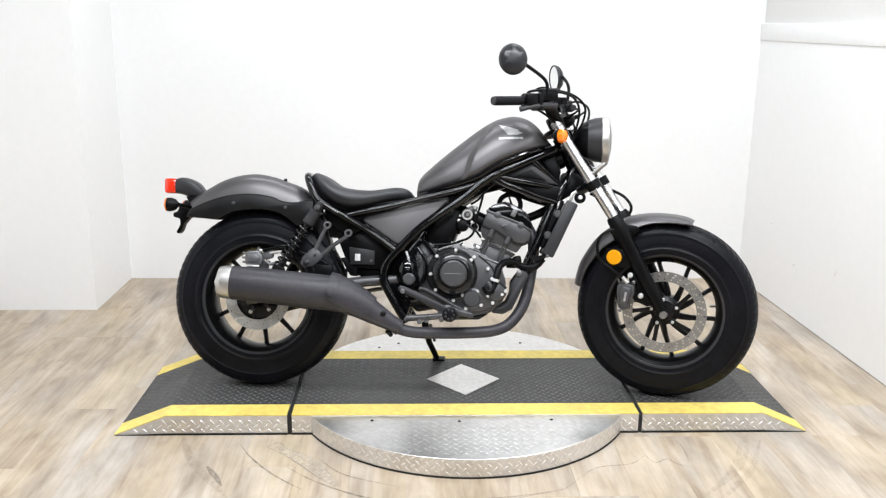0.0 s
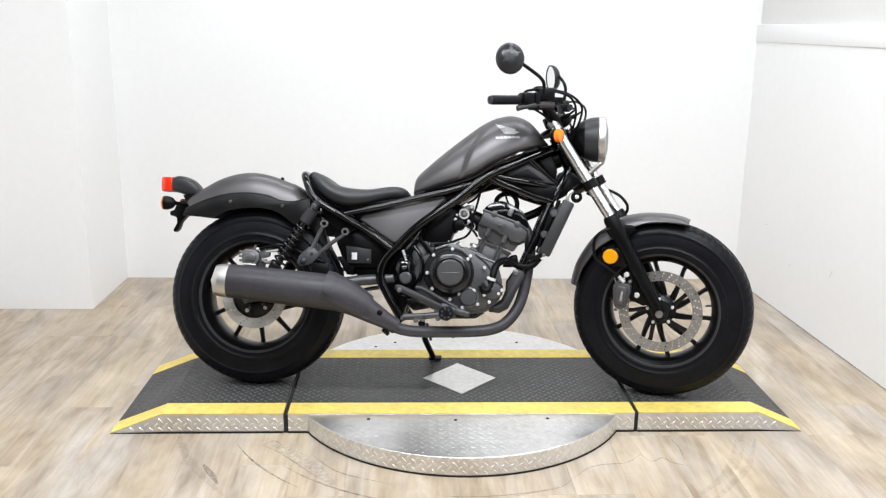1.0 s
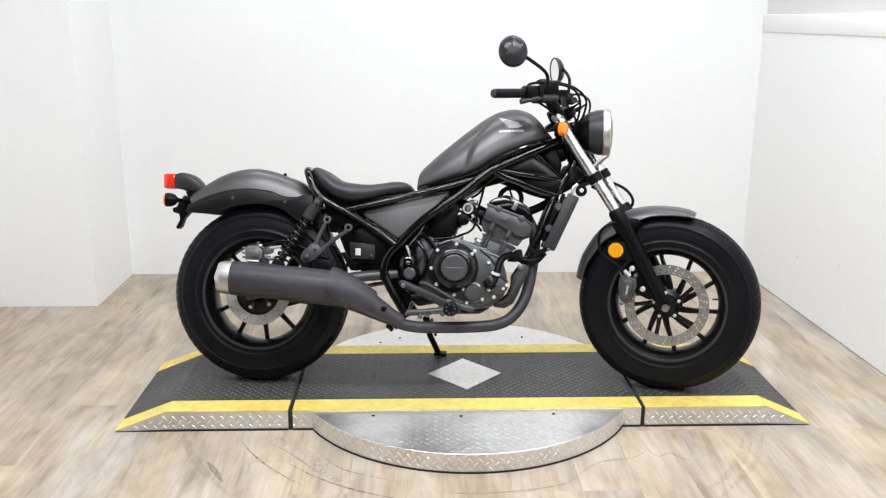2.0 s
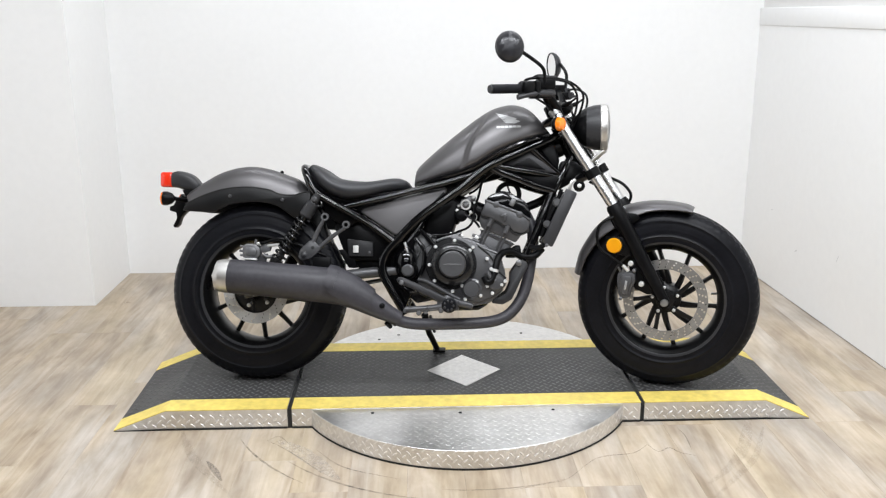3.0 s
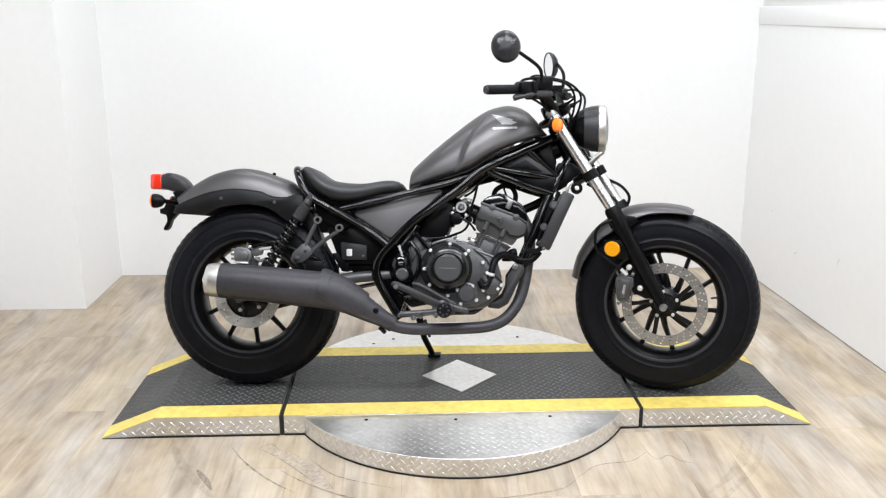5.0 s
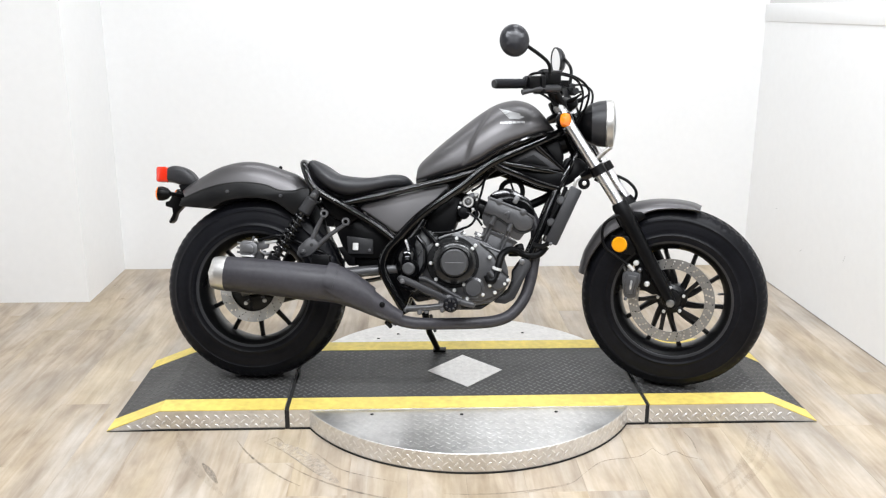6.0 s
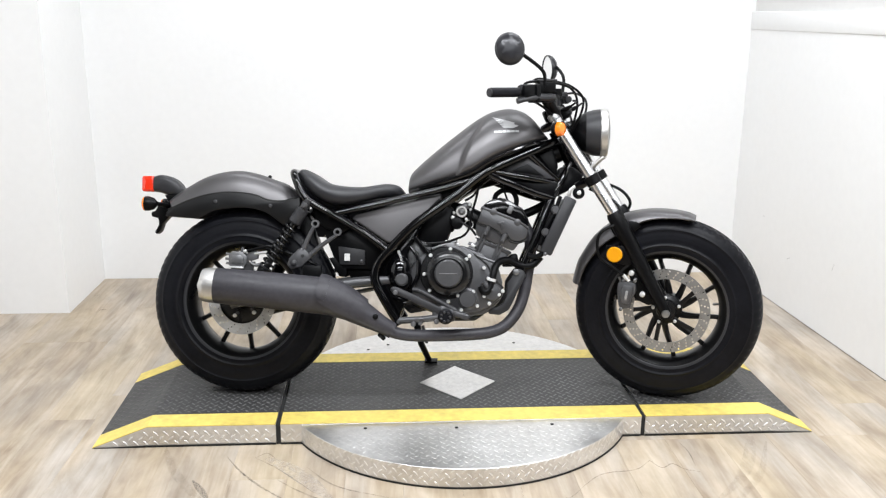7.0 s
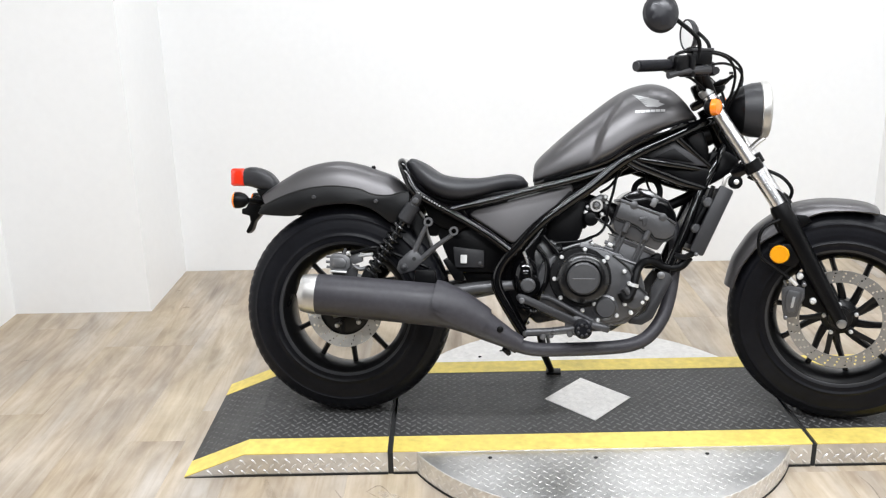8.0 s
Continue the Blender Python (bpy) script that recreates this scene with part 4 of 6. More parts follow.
for s in (-1, 1):
    part("cable_joint", tube([(1.118, 0.070 * s, 1.008), (1.140, 0.076 * s, 1.014), (1.170, 0.084 * s, 1.034)], [0.0055, 0.0085, 0.0085, 0.004, 0.0035], 10, 2), PLASTIC, handle, "black cable joint")
    part("lever_pivot", lathe([(0.009, -0.018), (0.011, -0.016), (0.011, 0.014), (0.006, 0.018)], 14, "z"), DARKGREY, handle, "", Matrix.Translation((1.092, 0.188 * s, 1.060)))
    part("switch_button", block((0.014, 0.010, 0.018), Matrix.Translation((1.018, 0.272 * s, 1.082)) @ pose(0, 0, 0, 0, 0, -48 * s), 0.003), DARKGREY, handle)
    part("housing_clamp", block((0.020, 0.054, 0.060), Matrix.Translation((1.052, 0.228 * s, 1.062)) @ pose(0, 0, 0, 0, 0, -48 * s), 0.006), PLASTIC, handle)
part("wiring_loom", tube([(1.078, -0.150, 1.050), (1.094, -0.115, 1.018), (1.116, -0.085, 0.975), (1.136, -0.065, 0.925)], [0.016, 0.018, 0.018, 0.017, 0.016, 0.014, 0.012, 0.011, 0.010, 0.010], 12, 3), PLASTIC, handle, "black taped wiring loom")
part("bar_clamp", block((0.046, 0.150, 0.030), Matrix.Translation((1.088, 0, 1.004)) @ pose(0, 0, 0, 0, -25, 0), 0.009), PLASTIC, handle, "black handlebar clamp")
part("throttle_elbow", tube([(1.022, -0.258, 1.082), (1.026, -0.254, 1.094), (1.042, -0.232, 1.101), (1.070, -0.20, 1.102)], 0.0045, 10, 3), PLASTIC, handle, "black throttle cable elbow")
res = part("brake_reservoir", block((0.062, 0.045, 0.040), Matrix.Translation((1.082, -0.185, 1.084)) @ pose(0, 0, 0, 0, 0, 30), 0.007), PLASTIC, handle, "black brake fluid reservoir")
part("cap", block((0.066, 0.049, 0.008), Matrix.Translation((1.082, -0.185, 1.106)) @ pose(0, 0, 0, 0, 0, 30), 0.003), DARKGREY, res)
part("instrument", lathe([(0.018, -0.026), (0.028, -0.020), (0.032, -0.005), (0.032, 0.005), (0.029, 0.008)], 36, "z"), PLASTIC, bike, "round black instrument pod", STEER @ Matrix.Translation((1.112, 0, 1.0)) @ pose(0, 0, 0, 0, -35, 0))
for s in (-1, 1):
    part("riser", block((0.04, 0.035, 0.07), Matrix.Translation((1.078, 0.045 * s, 0.978)) @ pose(0, 0, 0, 0, -25, 0), 0.008), GLOSS, bike, "", STEER)
    part("riser_bolt", lathe([(0.007, 0), (0.007, 0.008), (0.004, 0.010)], 12, "z"), CHROME, bike, "", STEER @ Matrix.Translation((1.062, 0.045 * s, 1.012)))
wires = [[(1.04, -0.22, 1.10), (1.061, -0.19, 1.112), (1.11, -0.13, 1.103), (1.149, -0.10, 1.091), (1.180, -0.08, 1.068), (1.194, -0.07, 1.040), (1.186, -0.06, 1.00), (1.165, -0.05, 0.955), (1.14, -0.05, 0.90)],
         [(1.05, -0.21, 1.085), (1.10, -0.15, 1.098), (1.145, -0.12, 1.088), (1.168, -0.10, 1.065), (1.176, -0.09, 1.03), (1.168, -0.08, 0.985), (1.148, -0.07, 0.93), (1.13, -0.07, 0.86)],
         [(1.09, 0.19, 1.07), (1.14, 0.12, 1.07), (1.185, 0.05, 1.045), (1.19, 0.02, 1.00), (1.16, 0.0, 0.93)],
         [(1.03, -0.24, 1.05), (1.07, -0.17, 1.02), (1.10, -0.11, 0.985), (1.125, -0.09, 0.93), (1.13, -0.085, 0.87)],
         [(1.06, 0.20, 1.05), (1.10, 0.12, 1.02), (1.135, 0.05, 0.98), (1.15, 0.03, 0.92)]]
for w in wires:
    part("control_cable", tube(w, 0.0042, 8, 5), PLASTIC, bike, "black control cable", STEER)
part("cable_clip", block((0.012, 0.012, 0.008), Matrix.Translation((1.165, -0.09, 1.04)), 0.002), DARKGREY, bike, "", STEER)


def rear_mirror(at, face):
    """A round mirror: dark domed back and glass on the other side."""
    m = STEER @ Matrix.Translation(at) @ Vector(face).to_track_quat("Z", "Y").to_matrix().to_4x4() @ Matrix.Diagonal((0.95, 1.04, 1, 1))
    shell = part("mirror", lathe([(0.004, 0.026), (0.020, 0.0245), (0.036, 0.0185), (0.047, 0.008), (0.0515, -0.004), (0.0508, -0.0105), (0.0465, -0.0108), (0.0455, -0.006)], 44, "z"), SHELL, bike, "round black mirror on a bent stem", m)
    for v in shell.data.vertices:
        r, a = math.hypot(v.co.x, v.co.y), math.atan2(v.co.y, v.co.x) % (2 * math.pi / 6)
        if v.co.z > 0.022:
            k = math.cos(math.pi / 6) / math.cos(a - math.pi / 6) * 1.08
            v.co.x, v.co.y = v.co.x * k, v.co.y * k
    shell.data.set_sharp_from_angle(angle=radians(24))
    part("glass", lathe([(0.0458, -0.0085), (0.0458, -0.0070)], 44, "z"), MIRROR, shell, "mirror glass")


rear_mirror((0.992, -0.333, 1.203), (0.38, -0.90, 0.18))
rear_mirror((1.010, 0.325, 1.170), (0.82, 0.56, 0.05))

# frame
for s in (-1, 1):
    main = [(1.115, 0.035 * s, 0.900), (1.066, 0.060 * s, 0.884), (0.950, 0.095 * s, 0.831), (0.858, 0.118 * s, 0.788), (0.800, 0.122 * s, 0.748), (0.739, 0.124 * s, 0.696), (0.603, 0.126 * s, 0.597),
            (0.520, 0.128 * s, 0.512), (0.478, 0.130 * s, 0.462), (0.465, 0.130 * s, 0.408), (0.492, 0.130 * s, 0.348), (0.552, 0.128 * s, 0.250)]
    part("main_tube", tube(main, 0.0165, 16, 5), GLOSS, bike, "gloss black main frame tube")
    part("seat_rail", tube([(0.840, 0.118 * s, 0.768), (0.719, 0.122 * s, 0.726), (0.583, 0.122 * s, 0.691), (0.462, 0.121 * s, 0.660), (0.361, 0.120 * s, 0.637), (0.300, 0.120 * s, 0.622)], 0.0115, 12, 4), GLOSS, bike, "gloss black seat rail")
    part("down_tube", tube([(1.148, 0.010 * s, 0.838), (1.122, 0.034 * s, 0.79), (1.103, 0.050 * s, 0.751), (1.074, 0.06 * s, 0.702), (1.046, 0.07 * s, 0.632), (1.008, 0.075 * s, 0.532), (0.966, 0.075 * s, 0.432)], 0.0145, 14, 4), GLOSS, bike, "gloss black down tube")
    part("trellis_tube", tube([(0.858, 0.11 * s, 0.781), (0.97, 0.095 * s, 0.764), (1.092, 0.055 * s, 0.746)], 0.0105, 12, 3), GLOSS, bike)
    part("trellis_tube", tube([(0.992, 0.085 * s, 0.842), (1.092, 0.055 * s, 0.757)], 0.0115, 12, 1), GLOSS, bike)
    part("lower_beam", tube([(0.846, 0.116 * s, 0.776), (0.883, 0.108 * s, 0.757), (0.943, 0.096 * s, 0.735), (1.004, 0.082 * s, 0.712), (1.078, 0.06 * s, 0.692)], 0.0145, 12, 4), GLOSS, bike)
    part("tank_shroud", prism([(0.862, 0.792), (0.985, 0.838), (1.086, 0.757), (0.97, 0.768)], s * 0.050, s * 0.082, 0.006), DARKGREY, bike, "dark grey triangular side shroud")
    part("shroud_vent", prism([(0.925, 0.785), (0.985, 0.812), (1.045, 0.768), (0.985, 0.777)], s * 0.080, s * 0.087, 0.004), PLASTIC, bike)
    part("airbox_side", prism([(0.858, 0.780), (0.97, 0.766), (1.092, 0.748), (1.078, 0.695), (1.004, 0.714), (0.943, 0.737), (0.885, 0.759)], s * 0.02, s * 0.075, 0.005), PLASTIC, bike)
    part("gusset", prism([(1.02, 0.850), (1.075, 0.868), (1.095, 0.81), (1.088, 0.765)], s * 0.02, s * 0.045, 0.006), PLASTIC, bike)
    part("pivot_plate", prism([(0.500, 0.520), (0.60, 0.600), (0.615, 0.57), (0.575, 0.50), (0.585, 0.44), (0.60, 0.36), (0.56, 0.30), (0.545, 0.255), (0.52, 0.30), (0.475, 0.39), (0.475, 0.45)], s * 0.085, s * 0.112, 0.006), GLOSS, bike, "gloss black pivot plate")
hoop = [(0.508, 0.128, 0.503), (0.440, 0.126, 0.553), (0.362, 0.124, 0.600), (0.284, 0.124, 0.642), (0.228, 0.124, 0.674), (0.204, 0.122, 0.706), (0.187, 0.114, 0.744), (0.175, 0.088, 0.767), (0.170, 0.045, 0.772)]
part("seat_hoop", tube([(x, -y, z) for x, y, z in hoop] + [(0.169, 0, 0.773)] + hoop[::-1], 0.0142, 14, 4), GLOSS, bike, "gloss black hoop tube behind the seat")
for k in range(9):
    t = k / 8
    part("hoop_marking", block((0.0040, 0.0008, 0.0055), Matrix.Translation((0.232 + 0.062 * t, -0.1386, 0.6755 - 0.036 * t)) @ pose(0, 0, 0, 0, 25, 0), 0), EMBLEM, bike, "small pale marking bar")
part("backbone", tube([(1.10, 0, 0.86), (0.95, 0, 0.80), (0.80, 0, 0.755), (0.60, 0, 0.70)], 0.035, 14, 3), PLASTIC, bike)
part("tank_underside", prism([(0.60, 0.70), (0.70, 0.732), (0.79, 0.765), (0.86, 0.81), (1.02, 0.885), (1.0, 0.84), (0.88, 0.775), (0.80, 0.715), (0.74, 0.68), (0.60, 0.665)], -0.07, 0.07, 0.006), PLASTIC, bike)
for s in (-1, 1):
    panel = prism([(0.378, 0.612), (0.392, 0.630), (0.540, 0.670), (0.688, 0.706), (0.692, 0.686), (0.625, 0.622), (0.520, 0.530), (0.505, 0.530)], s * 0.085, s * 0.112, 0.008, steps=3)
    for v in panel.verts:
        v.co.y -= s * (v.co.z - 0.57) * 0.18 - s * 0.012 * math.sin(min(1, max(0, (v.co.x - 0.39) / 0.3)) * math.pi)
    part("side_cover", panel, PAINT, bike, "matte grey metallic triangular side cover")
    part("cover_trim", tube([(0.512, 0.116 * s, 0.528), (0.622, 0.116 * s, 0.620), (0.684, 0.116 * s, 0.682)], 0.005, 8, 1), PLASTIC, bike)
box = part("battery_box", prism([(0.276, 0.568), (0.36, 0.600), (0.40, 0.585), (0.49, 0.525), (0.485, 0.435), (0.345, 0.435), (0.330, 0.452), (0.318, 0.466)], -0.075, 0.075, 0.008), PLASTIC, bike, "black battery box")
part("box_panel", prism([(0.330, 0.515), (0.425, 0.505), (0.425, 0.452), (0.336, 0.452)], -0.081, -0.073, 0.003), DARKGREY, box)
part("box_screw", lathe([(0.006, -0.078), (0.006, -0.084), (0.003, -0.085)], 12, "y", None, (0.412, 0, 0.465)), ENGINE, box)
part("connector", block((0.020, 0.006, 0.026), Matrix.Translation((0.363, -0.085, 0.478)), 0.002), WHITE_PLASTIC, box, "small white connector")
part("rear_cover", prism([(0.235, 0.655), (0.36, 0.620), (0.385, 0.585), (0.345, 0.560), (0.292, 0.575), (0.258, 0.600)], -0.10, 0.10, 0.005), PLASTIC, bike, "black plastic under-seat cover")
part("rear_cover", prism([(0.297, 0.474), (0.312, 0.476), (0.36, 0.478), (0.36, 0.408), (0.335, 0.410)], -0.074, 0.074, 0.003), PLASTIC, bike)
part("rear_cover", prism([(0.240, 0.61), (0.257, 0.548), (0.277, 0.546), (0.300, 0.585), (0.28, 0.61)], -0.074, 0.074, 0.003), PLASTIC, bike)
part("rear_cover", prism([(0.352, 0.445), (0.485, 0.445), (0.500, 0.418), (0.480, 0.404), (0.372, 0.402)], -0.050, 0.050, 0.003), PLASTIC, bike)
part("rail_filler", prism([(0.36, 0.632), (0.56, 0.684), (0.72, 0.724), (0.74, 0.705), (0.56, 0.655), (0.38, 0.600)], -0.082, 0.082, 0.003), PLASTIC, bike)
part("seat_tray", prism([(0.25, 0.665), (0.36, 0.63), (0.56, 0.68), (0.56, 0.70), (0.40, 0.655), (0.30, 0.66)], -0.09, 0.09, 0.004), PLASTIC, bike)

# rear suspension and arm
for s in (-1, 1):
    arm = [(0.545, 0.095 * s, 0.405), (0.40, 0.110 * s, 0.392), (0.20, 0.112 * s, 0.360), (0.05, 0.112 * s, 0.330), (-0.035, 0.112 * s, 0.316)]
    part("swing_arm", tube(arm, [0.020, 0.019, 0.018, 0.018, 0.022], 14, 1), ENGINE, bike, "dark grey tubular swing arm")
    a, b = Vector((0.226, 0.128 * s, 0.660)), Vector((0.055, 0.128 * s, 0.385))
    shock = part("shock", rod(a.lerp(b, 0.02), a.lerp(b, 0.98), 0.011, 12), ENGINE_DARK, bike, "black coil-over rear shock")
    part("top_cap", tube([a.lerp(b, t) for t in (-0.05, 0.06, 0.075, 0.23, 0.25)], [0.0145, 0.0150, 0.0215, 0.0235, 0.018], 18, 1), DARKGREY, shock)
    helix = []
    for k in range(9 * 16 + 1):
        t, ang = k / (9 * 16), 2 * math.pi * k / 16
        d = (b - a).normalized()
        u = d.cross(Vector((0, 1, 0))).normalized()
        helix.append(a.lerp(b, 0.26 + 0.56 * t) + 0.0215 * (math.cos(ang) * u + math.sin(ang) * Vector((0, 1, 0))))
    part("spring", tube(helix, 0.0045, 8, 1), ENGINE_DARK, shock, "gloss black coil spring")
    part("lower_body", tube([a.lerp(b, t) for t in (0.80, 0.83, 0.97, 1.0)], [0.020, 0.024, 0.019, 0.014], 16, 1), PLASTIC, shock)
part("shock_bolt", lathe([(0.010, -0.148), (0.010, -0.158), (0.006, -0.161)], 12, "y", None, (0.223, 0, 0.654)), ENGINE, bike)
cal = part("rear_caliper", prism([(-0.046, 0.446), (-0.046, 0.482), (-0.034, 0.494), (0.004, 0.491), (0.018, 0.478), (0.019, 0.452), (0.006, 0.438), (-0.036, 0.438)], -0.112, -0.074, 0.004), CALIPER, bike, "grey rear brake caliper")
part("caliper_face", prism([(-0.036, 0.452), (-0.034, 0.480), (-0.004, 0.482), (0.008, 0.470), (0.004, 0.450)], -0.117, -0.108, 0.003), CALIPER, cal)
part("caliper_lip", block((0.052, 0.014, 0.006), Matrix.Translation((-0.018, -0.112, 0.438)) @ pose(0, 0, 0, 0, 3, 0), 0.002), BOLT, cal)
for x, z in ((-0.056, 0.484), (-0.058, 0.468), (-0.056, 0.452)):
    part("caliper_bolt", rod((x, -0.104, z), (x + 0.016, -0.104, z - 0.002), 0.0042, 10), CALIPER, cal)
part("caliper_slide", prism([(0.016, 0.466), (0.018, 0.490), (0.046, 0.496), (0.056, 0.486), (0.054, 0.468), (0.030, 0.460)], -0.106, -0.086, 0.003), CALIPER, cal)
part("slide_pin", rod((0.044, -0.104, 0.486), (0.088, -0.108, 0.492), 0.0055, 10), BOLT, cal, "bright slide pin")
part("slide_boot", tube([(0.030, -0.108, 0.456), (0.048, -0.110, 0.446), (0.066, -0.110, 0.450)], 0.006, 8, 3), CALIPER, cal)
part("caliper_pin", lathe([(0.006, -0.100), (0.006, -0.116), (0.003, -0.118)], 10, "y", None, (0.012, 0, 0.494)), BOLT, cal)
part("bleed_nipple", rod((-0.004, -0.100, 0.490), (0.002, -0.100, 0.508), 0.0042, 10), CALIPER, cal)
part("caliper_plate", prism([(-0.05, 0.455), (0.045, 0.458), (0.03, 0.40), (0.025, 0.32), (-0.03, 0.32), (-0.035, 0.42)], -0.100, -0.090, 0.003), DARKGREY, bike)
part("rear_brake_hose", tube([(0.02, -0.11, 0.495), (0.06, -0.115, 0.505), (0.10, -0.115, 0.512), (0.16, -0.10, 0.49), (0.26, -0.10, 0.45)], 0.0055, 8), PLASTIC, bike)
part("chain_adjuster", block((0.05, 0.012, 0.018), Matrix.Translation((0.085, -0.128, 0.318)) @ pose(0, 0, 0, 0, 6, 0), 0.004), SATIN, bike, "silver chain adjuster")
part("drive_chain", tube([(0.02, 0.085, 0.385), (0.30, 0.085, 0.425), (0.52, 0.085, 0.43)], 0.008, 8, 2), ENGINE, bike)
part("drive_chain", tube([(0.02, 0.085, 0.255), (0.30, 0.085, 0.33), (0.52, 0.085, 0.375)], 0.008, 8, 2), ENGINE, bike)
hang = part("peg_hanger", prism([(0.168, 0.449), (0.174, 0.474), (0.206, 0.506), (0.222, 0.510), (0.240, 0.492), (0.250, 0.478), (0.218, 0.446), (0.180, 0.436)], -0.158, -0.144, 0.003), ENGINE, bike, "dark grey passenger peg hanger")
for px, pz, bx, bz in ((0.262, 0.592, 0.220, 0.500), (0.338, 0.565, 0.240, 0.480)):
    part("hanger_arm", tube([(px - 0.006, -0.150, pz - 0.012), (px * 0.4 + bx * 0.6 + (0.0 if px < 0.3 else 0.004), -0.150, pz * 0.45 + bz * 0.55), (bx, -0.150, bz)], [0.0065, 0.0068, 0.0072, 0.0076, 0.0080, 0.0085, 0.009], 10, 3), ENGINE, hang)
    part("hanger_eye", lathe([(0.0075, -0.160), (0.0135, -0.160), (0.0135, -0.140), (0.0075, -0.140)], 20, "y", None, (px, 0, pz), closed=True), CALIPER, hang, "ring-shaped mounting eye")
part("hanger_bolt", lathe([(0.012, -0.154), (0.012, -0.160), (0.007, -0.162), (0.007, -0.167), (0.004, -0.169)], 14, "y", None, (0.190, 0, 0.456)), DARKGREY, hang)
# A black disc on the plate paints the darkness of a hole.
part("hanger_recess_shade", lathe([(0.006, -0.157), (0.006, -0.1588), (0.002, -0.1590)], 14, "y", None, (0.220, 0, 0.482)), GAP_BLACK, hang)

# tail
tail = part("tail_light", block((0.047, 0.068, 0.056), Matrix.Translation((-0.358, 0, 0.728)), 0.009, steps=3), RED, bike, "square red tail light lens")
rings = []
for x, zc, hz, hy in smooth_line([(-0.338, 0.728, 0.028, 0.036), (-0.318, 0.729, 0.032, 0.038), (-0.290, 0.723, 0.034, 0.038), (-0.262, 0.715, 0.029, 0.036), (-0.242, 0.704, 0.020, 0.030), (-0.230, 0.694, 0.010, 0.020)], 4):
    rings.append([(x, math.copysign(abs(math.cos(a)) ** 0.55, math.cos(a)) * hy, zc + math.copysign(abs(math.sin(a)) ** 0.55, math.sin(a)) * hz) for a in (2 * math.pi * k / 24 for k in range(24))])
part("housing", skin(bmesh.new(), rings), DARKGREY, tail, "black tail light housing")
for s in (-1, 1):
    ind = part("rear_indicator", lathe([(0.020, -0.345), (0.0255, -0.343), (0.0255, -0.330), (0.020, -0.314), (0.010, -0.304)], 28, "x", None, (0, s * 0.095, 0.655)), PLASTIC, bike, "round black rear turn signal")
    part("lens", lathe([(0.0255, -0.343), (0.024, -0.348), (0.015, -0.353), (0.003, -0.355)], 28, "x", None, (0, s * 0.095, 0.655)), AMBER, ind, "amber lens")
    part("stalk", rod((-0.305, s * 0.10, 0.655), (-0.285, s * 0.03, 0.650), 0.008), PLASTIC, ind)
part("plate_carrier", prism([(-0.245, 0.640), (-0.30, 0.672), (-0.325, 0.655), (-0.335, 0.632), (-0.350, 0.628), (-0.350, 0.612), (-0.325, 0.606), (-0.322, 0.584), (-0.337, 0.556), (-0.331, 0.548), (-0.317, 0.560), (-0.308, 0.588), (-0.288, 0.610), (-0.258, 0.622)], -0.020, 0.020, 0.004), PLASTIC, bike, "black plate carrier under the tail light")
part("tail_bracket", prism([(-0.300, 0.690), (-0.235, 0.690), (-0.225, 0.650), (-0.275, 0.645)], -0.03, 0.03, 0.004), PLASTIC, bike)

# engine
U = Vector((0.43, 0, 0.903)).normalized()
W = Vector((U.z, 0, -U.x))


def along(o, u0, u1, w0, w1, y0, y1, bevel, bm=None):
    """A block set along the cylinder's axis, from u0 to u1 up it and w0 to w1 across."""
    c = Vector(o) + U * (u0 + u1) / 2 + W * (w0 + w1) / 2
    ang = math.degrees(math.atan2(U.x, U.z))
    return block((w1 - w0, y1 - y0, u1 - u0), Matrix.Translation((c.x, (y0 + y1) / 2, c.z)) @ pose(0, 0, 0, 0, ang, 0), bevel, bm)


O = (0.8455, 0, 0.446)
engine = part("crankcase", prism([(0.600, 0.470), (0.640, 0.500), (0.760, 0.525), (0.830, 0.500), (0.885, 0.462), (0.905, 0.400), (0.897, 0.335), (0.850, 0.290), (0.765, 0.272), (0.665, 0.290), (0.590, 0.320), (0.565, 0.390)], -0.112, 0.112, 0.012), ENGINE, bike, "black-grey engine crankcase")
part("side_case", prism([(0.630, 0.480), (0.660, 0.505), (0.740, 0.525), (0.795, 0.505), (0.850, 0.462), (0.872, 0.418), (0.905, 0.385), (0.905, 0.355), (0.862, 0.318), (0.815, 0.298), (0.762, 0.296), (0.705, 0.322), (0.648, 0.352), (0.625, 0.425)], -0.140, -0.110, 0.006), ENGINE, engine)
part("cylinder_block", prism([(0.822, 0.556), (0.931, 0.508), (0.929, 0.496), (0.897, 0.468), (0.884, 0.418), (0.845, 0.425), (0.790, 0.455), (0.785, 0.49)], -0.086, 0.086, 0.006), ENGINE, engine, "dark grey cylinder block")
part("block_flange", prism([(0.817, 0.554), (0.933, 0.506), (0.930, 0.495), (0.812, 0.542)], -0.092, 0.090, 0.003), ENGINE, engine)
part("cylinder_head", prism([(0.831, 0.657), (0.943, 0.614), (0.969, 0.602), (0.990, 0.585), (0.982, 0.551), (0.960, 0.536), (0.940, 0.508), (0.822, 0.556), (0.813, 0.565), (0.808, 0.592), (0.815, 0.608)], -0.093, 0.090, 0.006), ENGINE, engine, "dark grey cylinder head")
part("head_face", prism([(0.832, 0.658), (0.943, 0.616), (0.969, 0.603), (0.991, 0.586), (0.984, 0.553), (0.960, 0.541), (0.930, 0.546), (0.914, 0.569), (0.897, 0.566), (0.884, 0.578), (0.852, 0.594), (0.826, 0.601), (0.814, 0.609)], -0.104, -0.090, 0.005), ENGINE, engine)
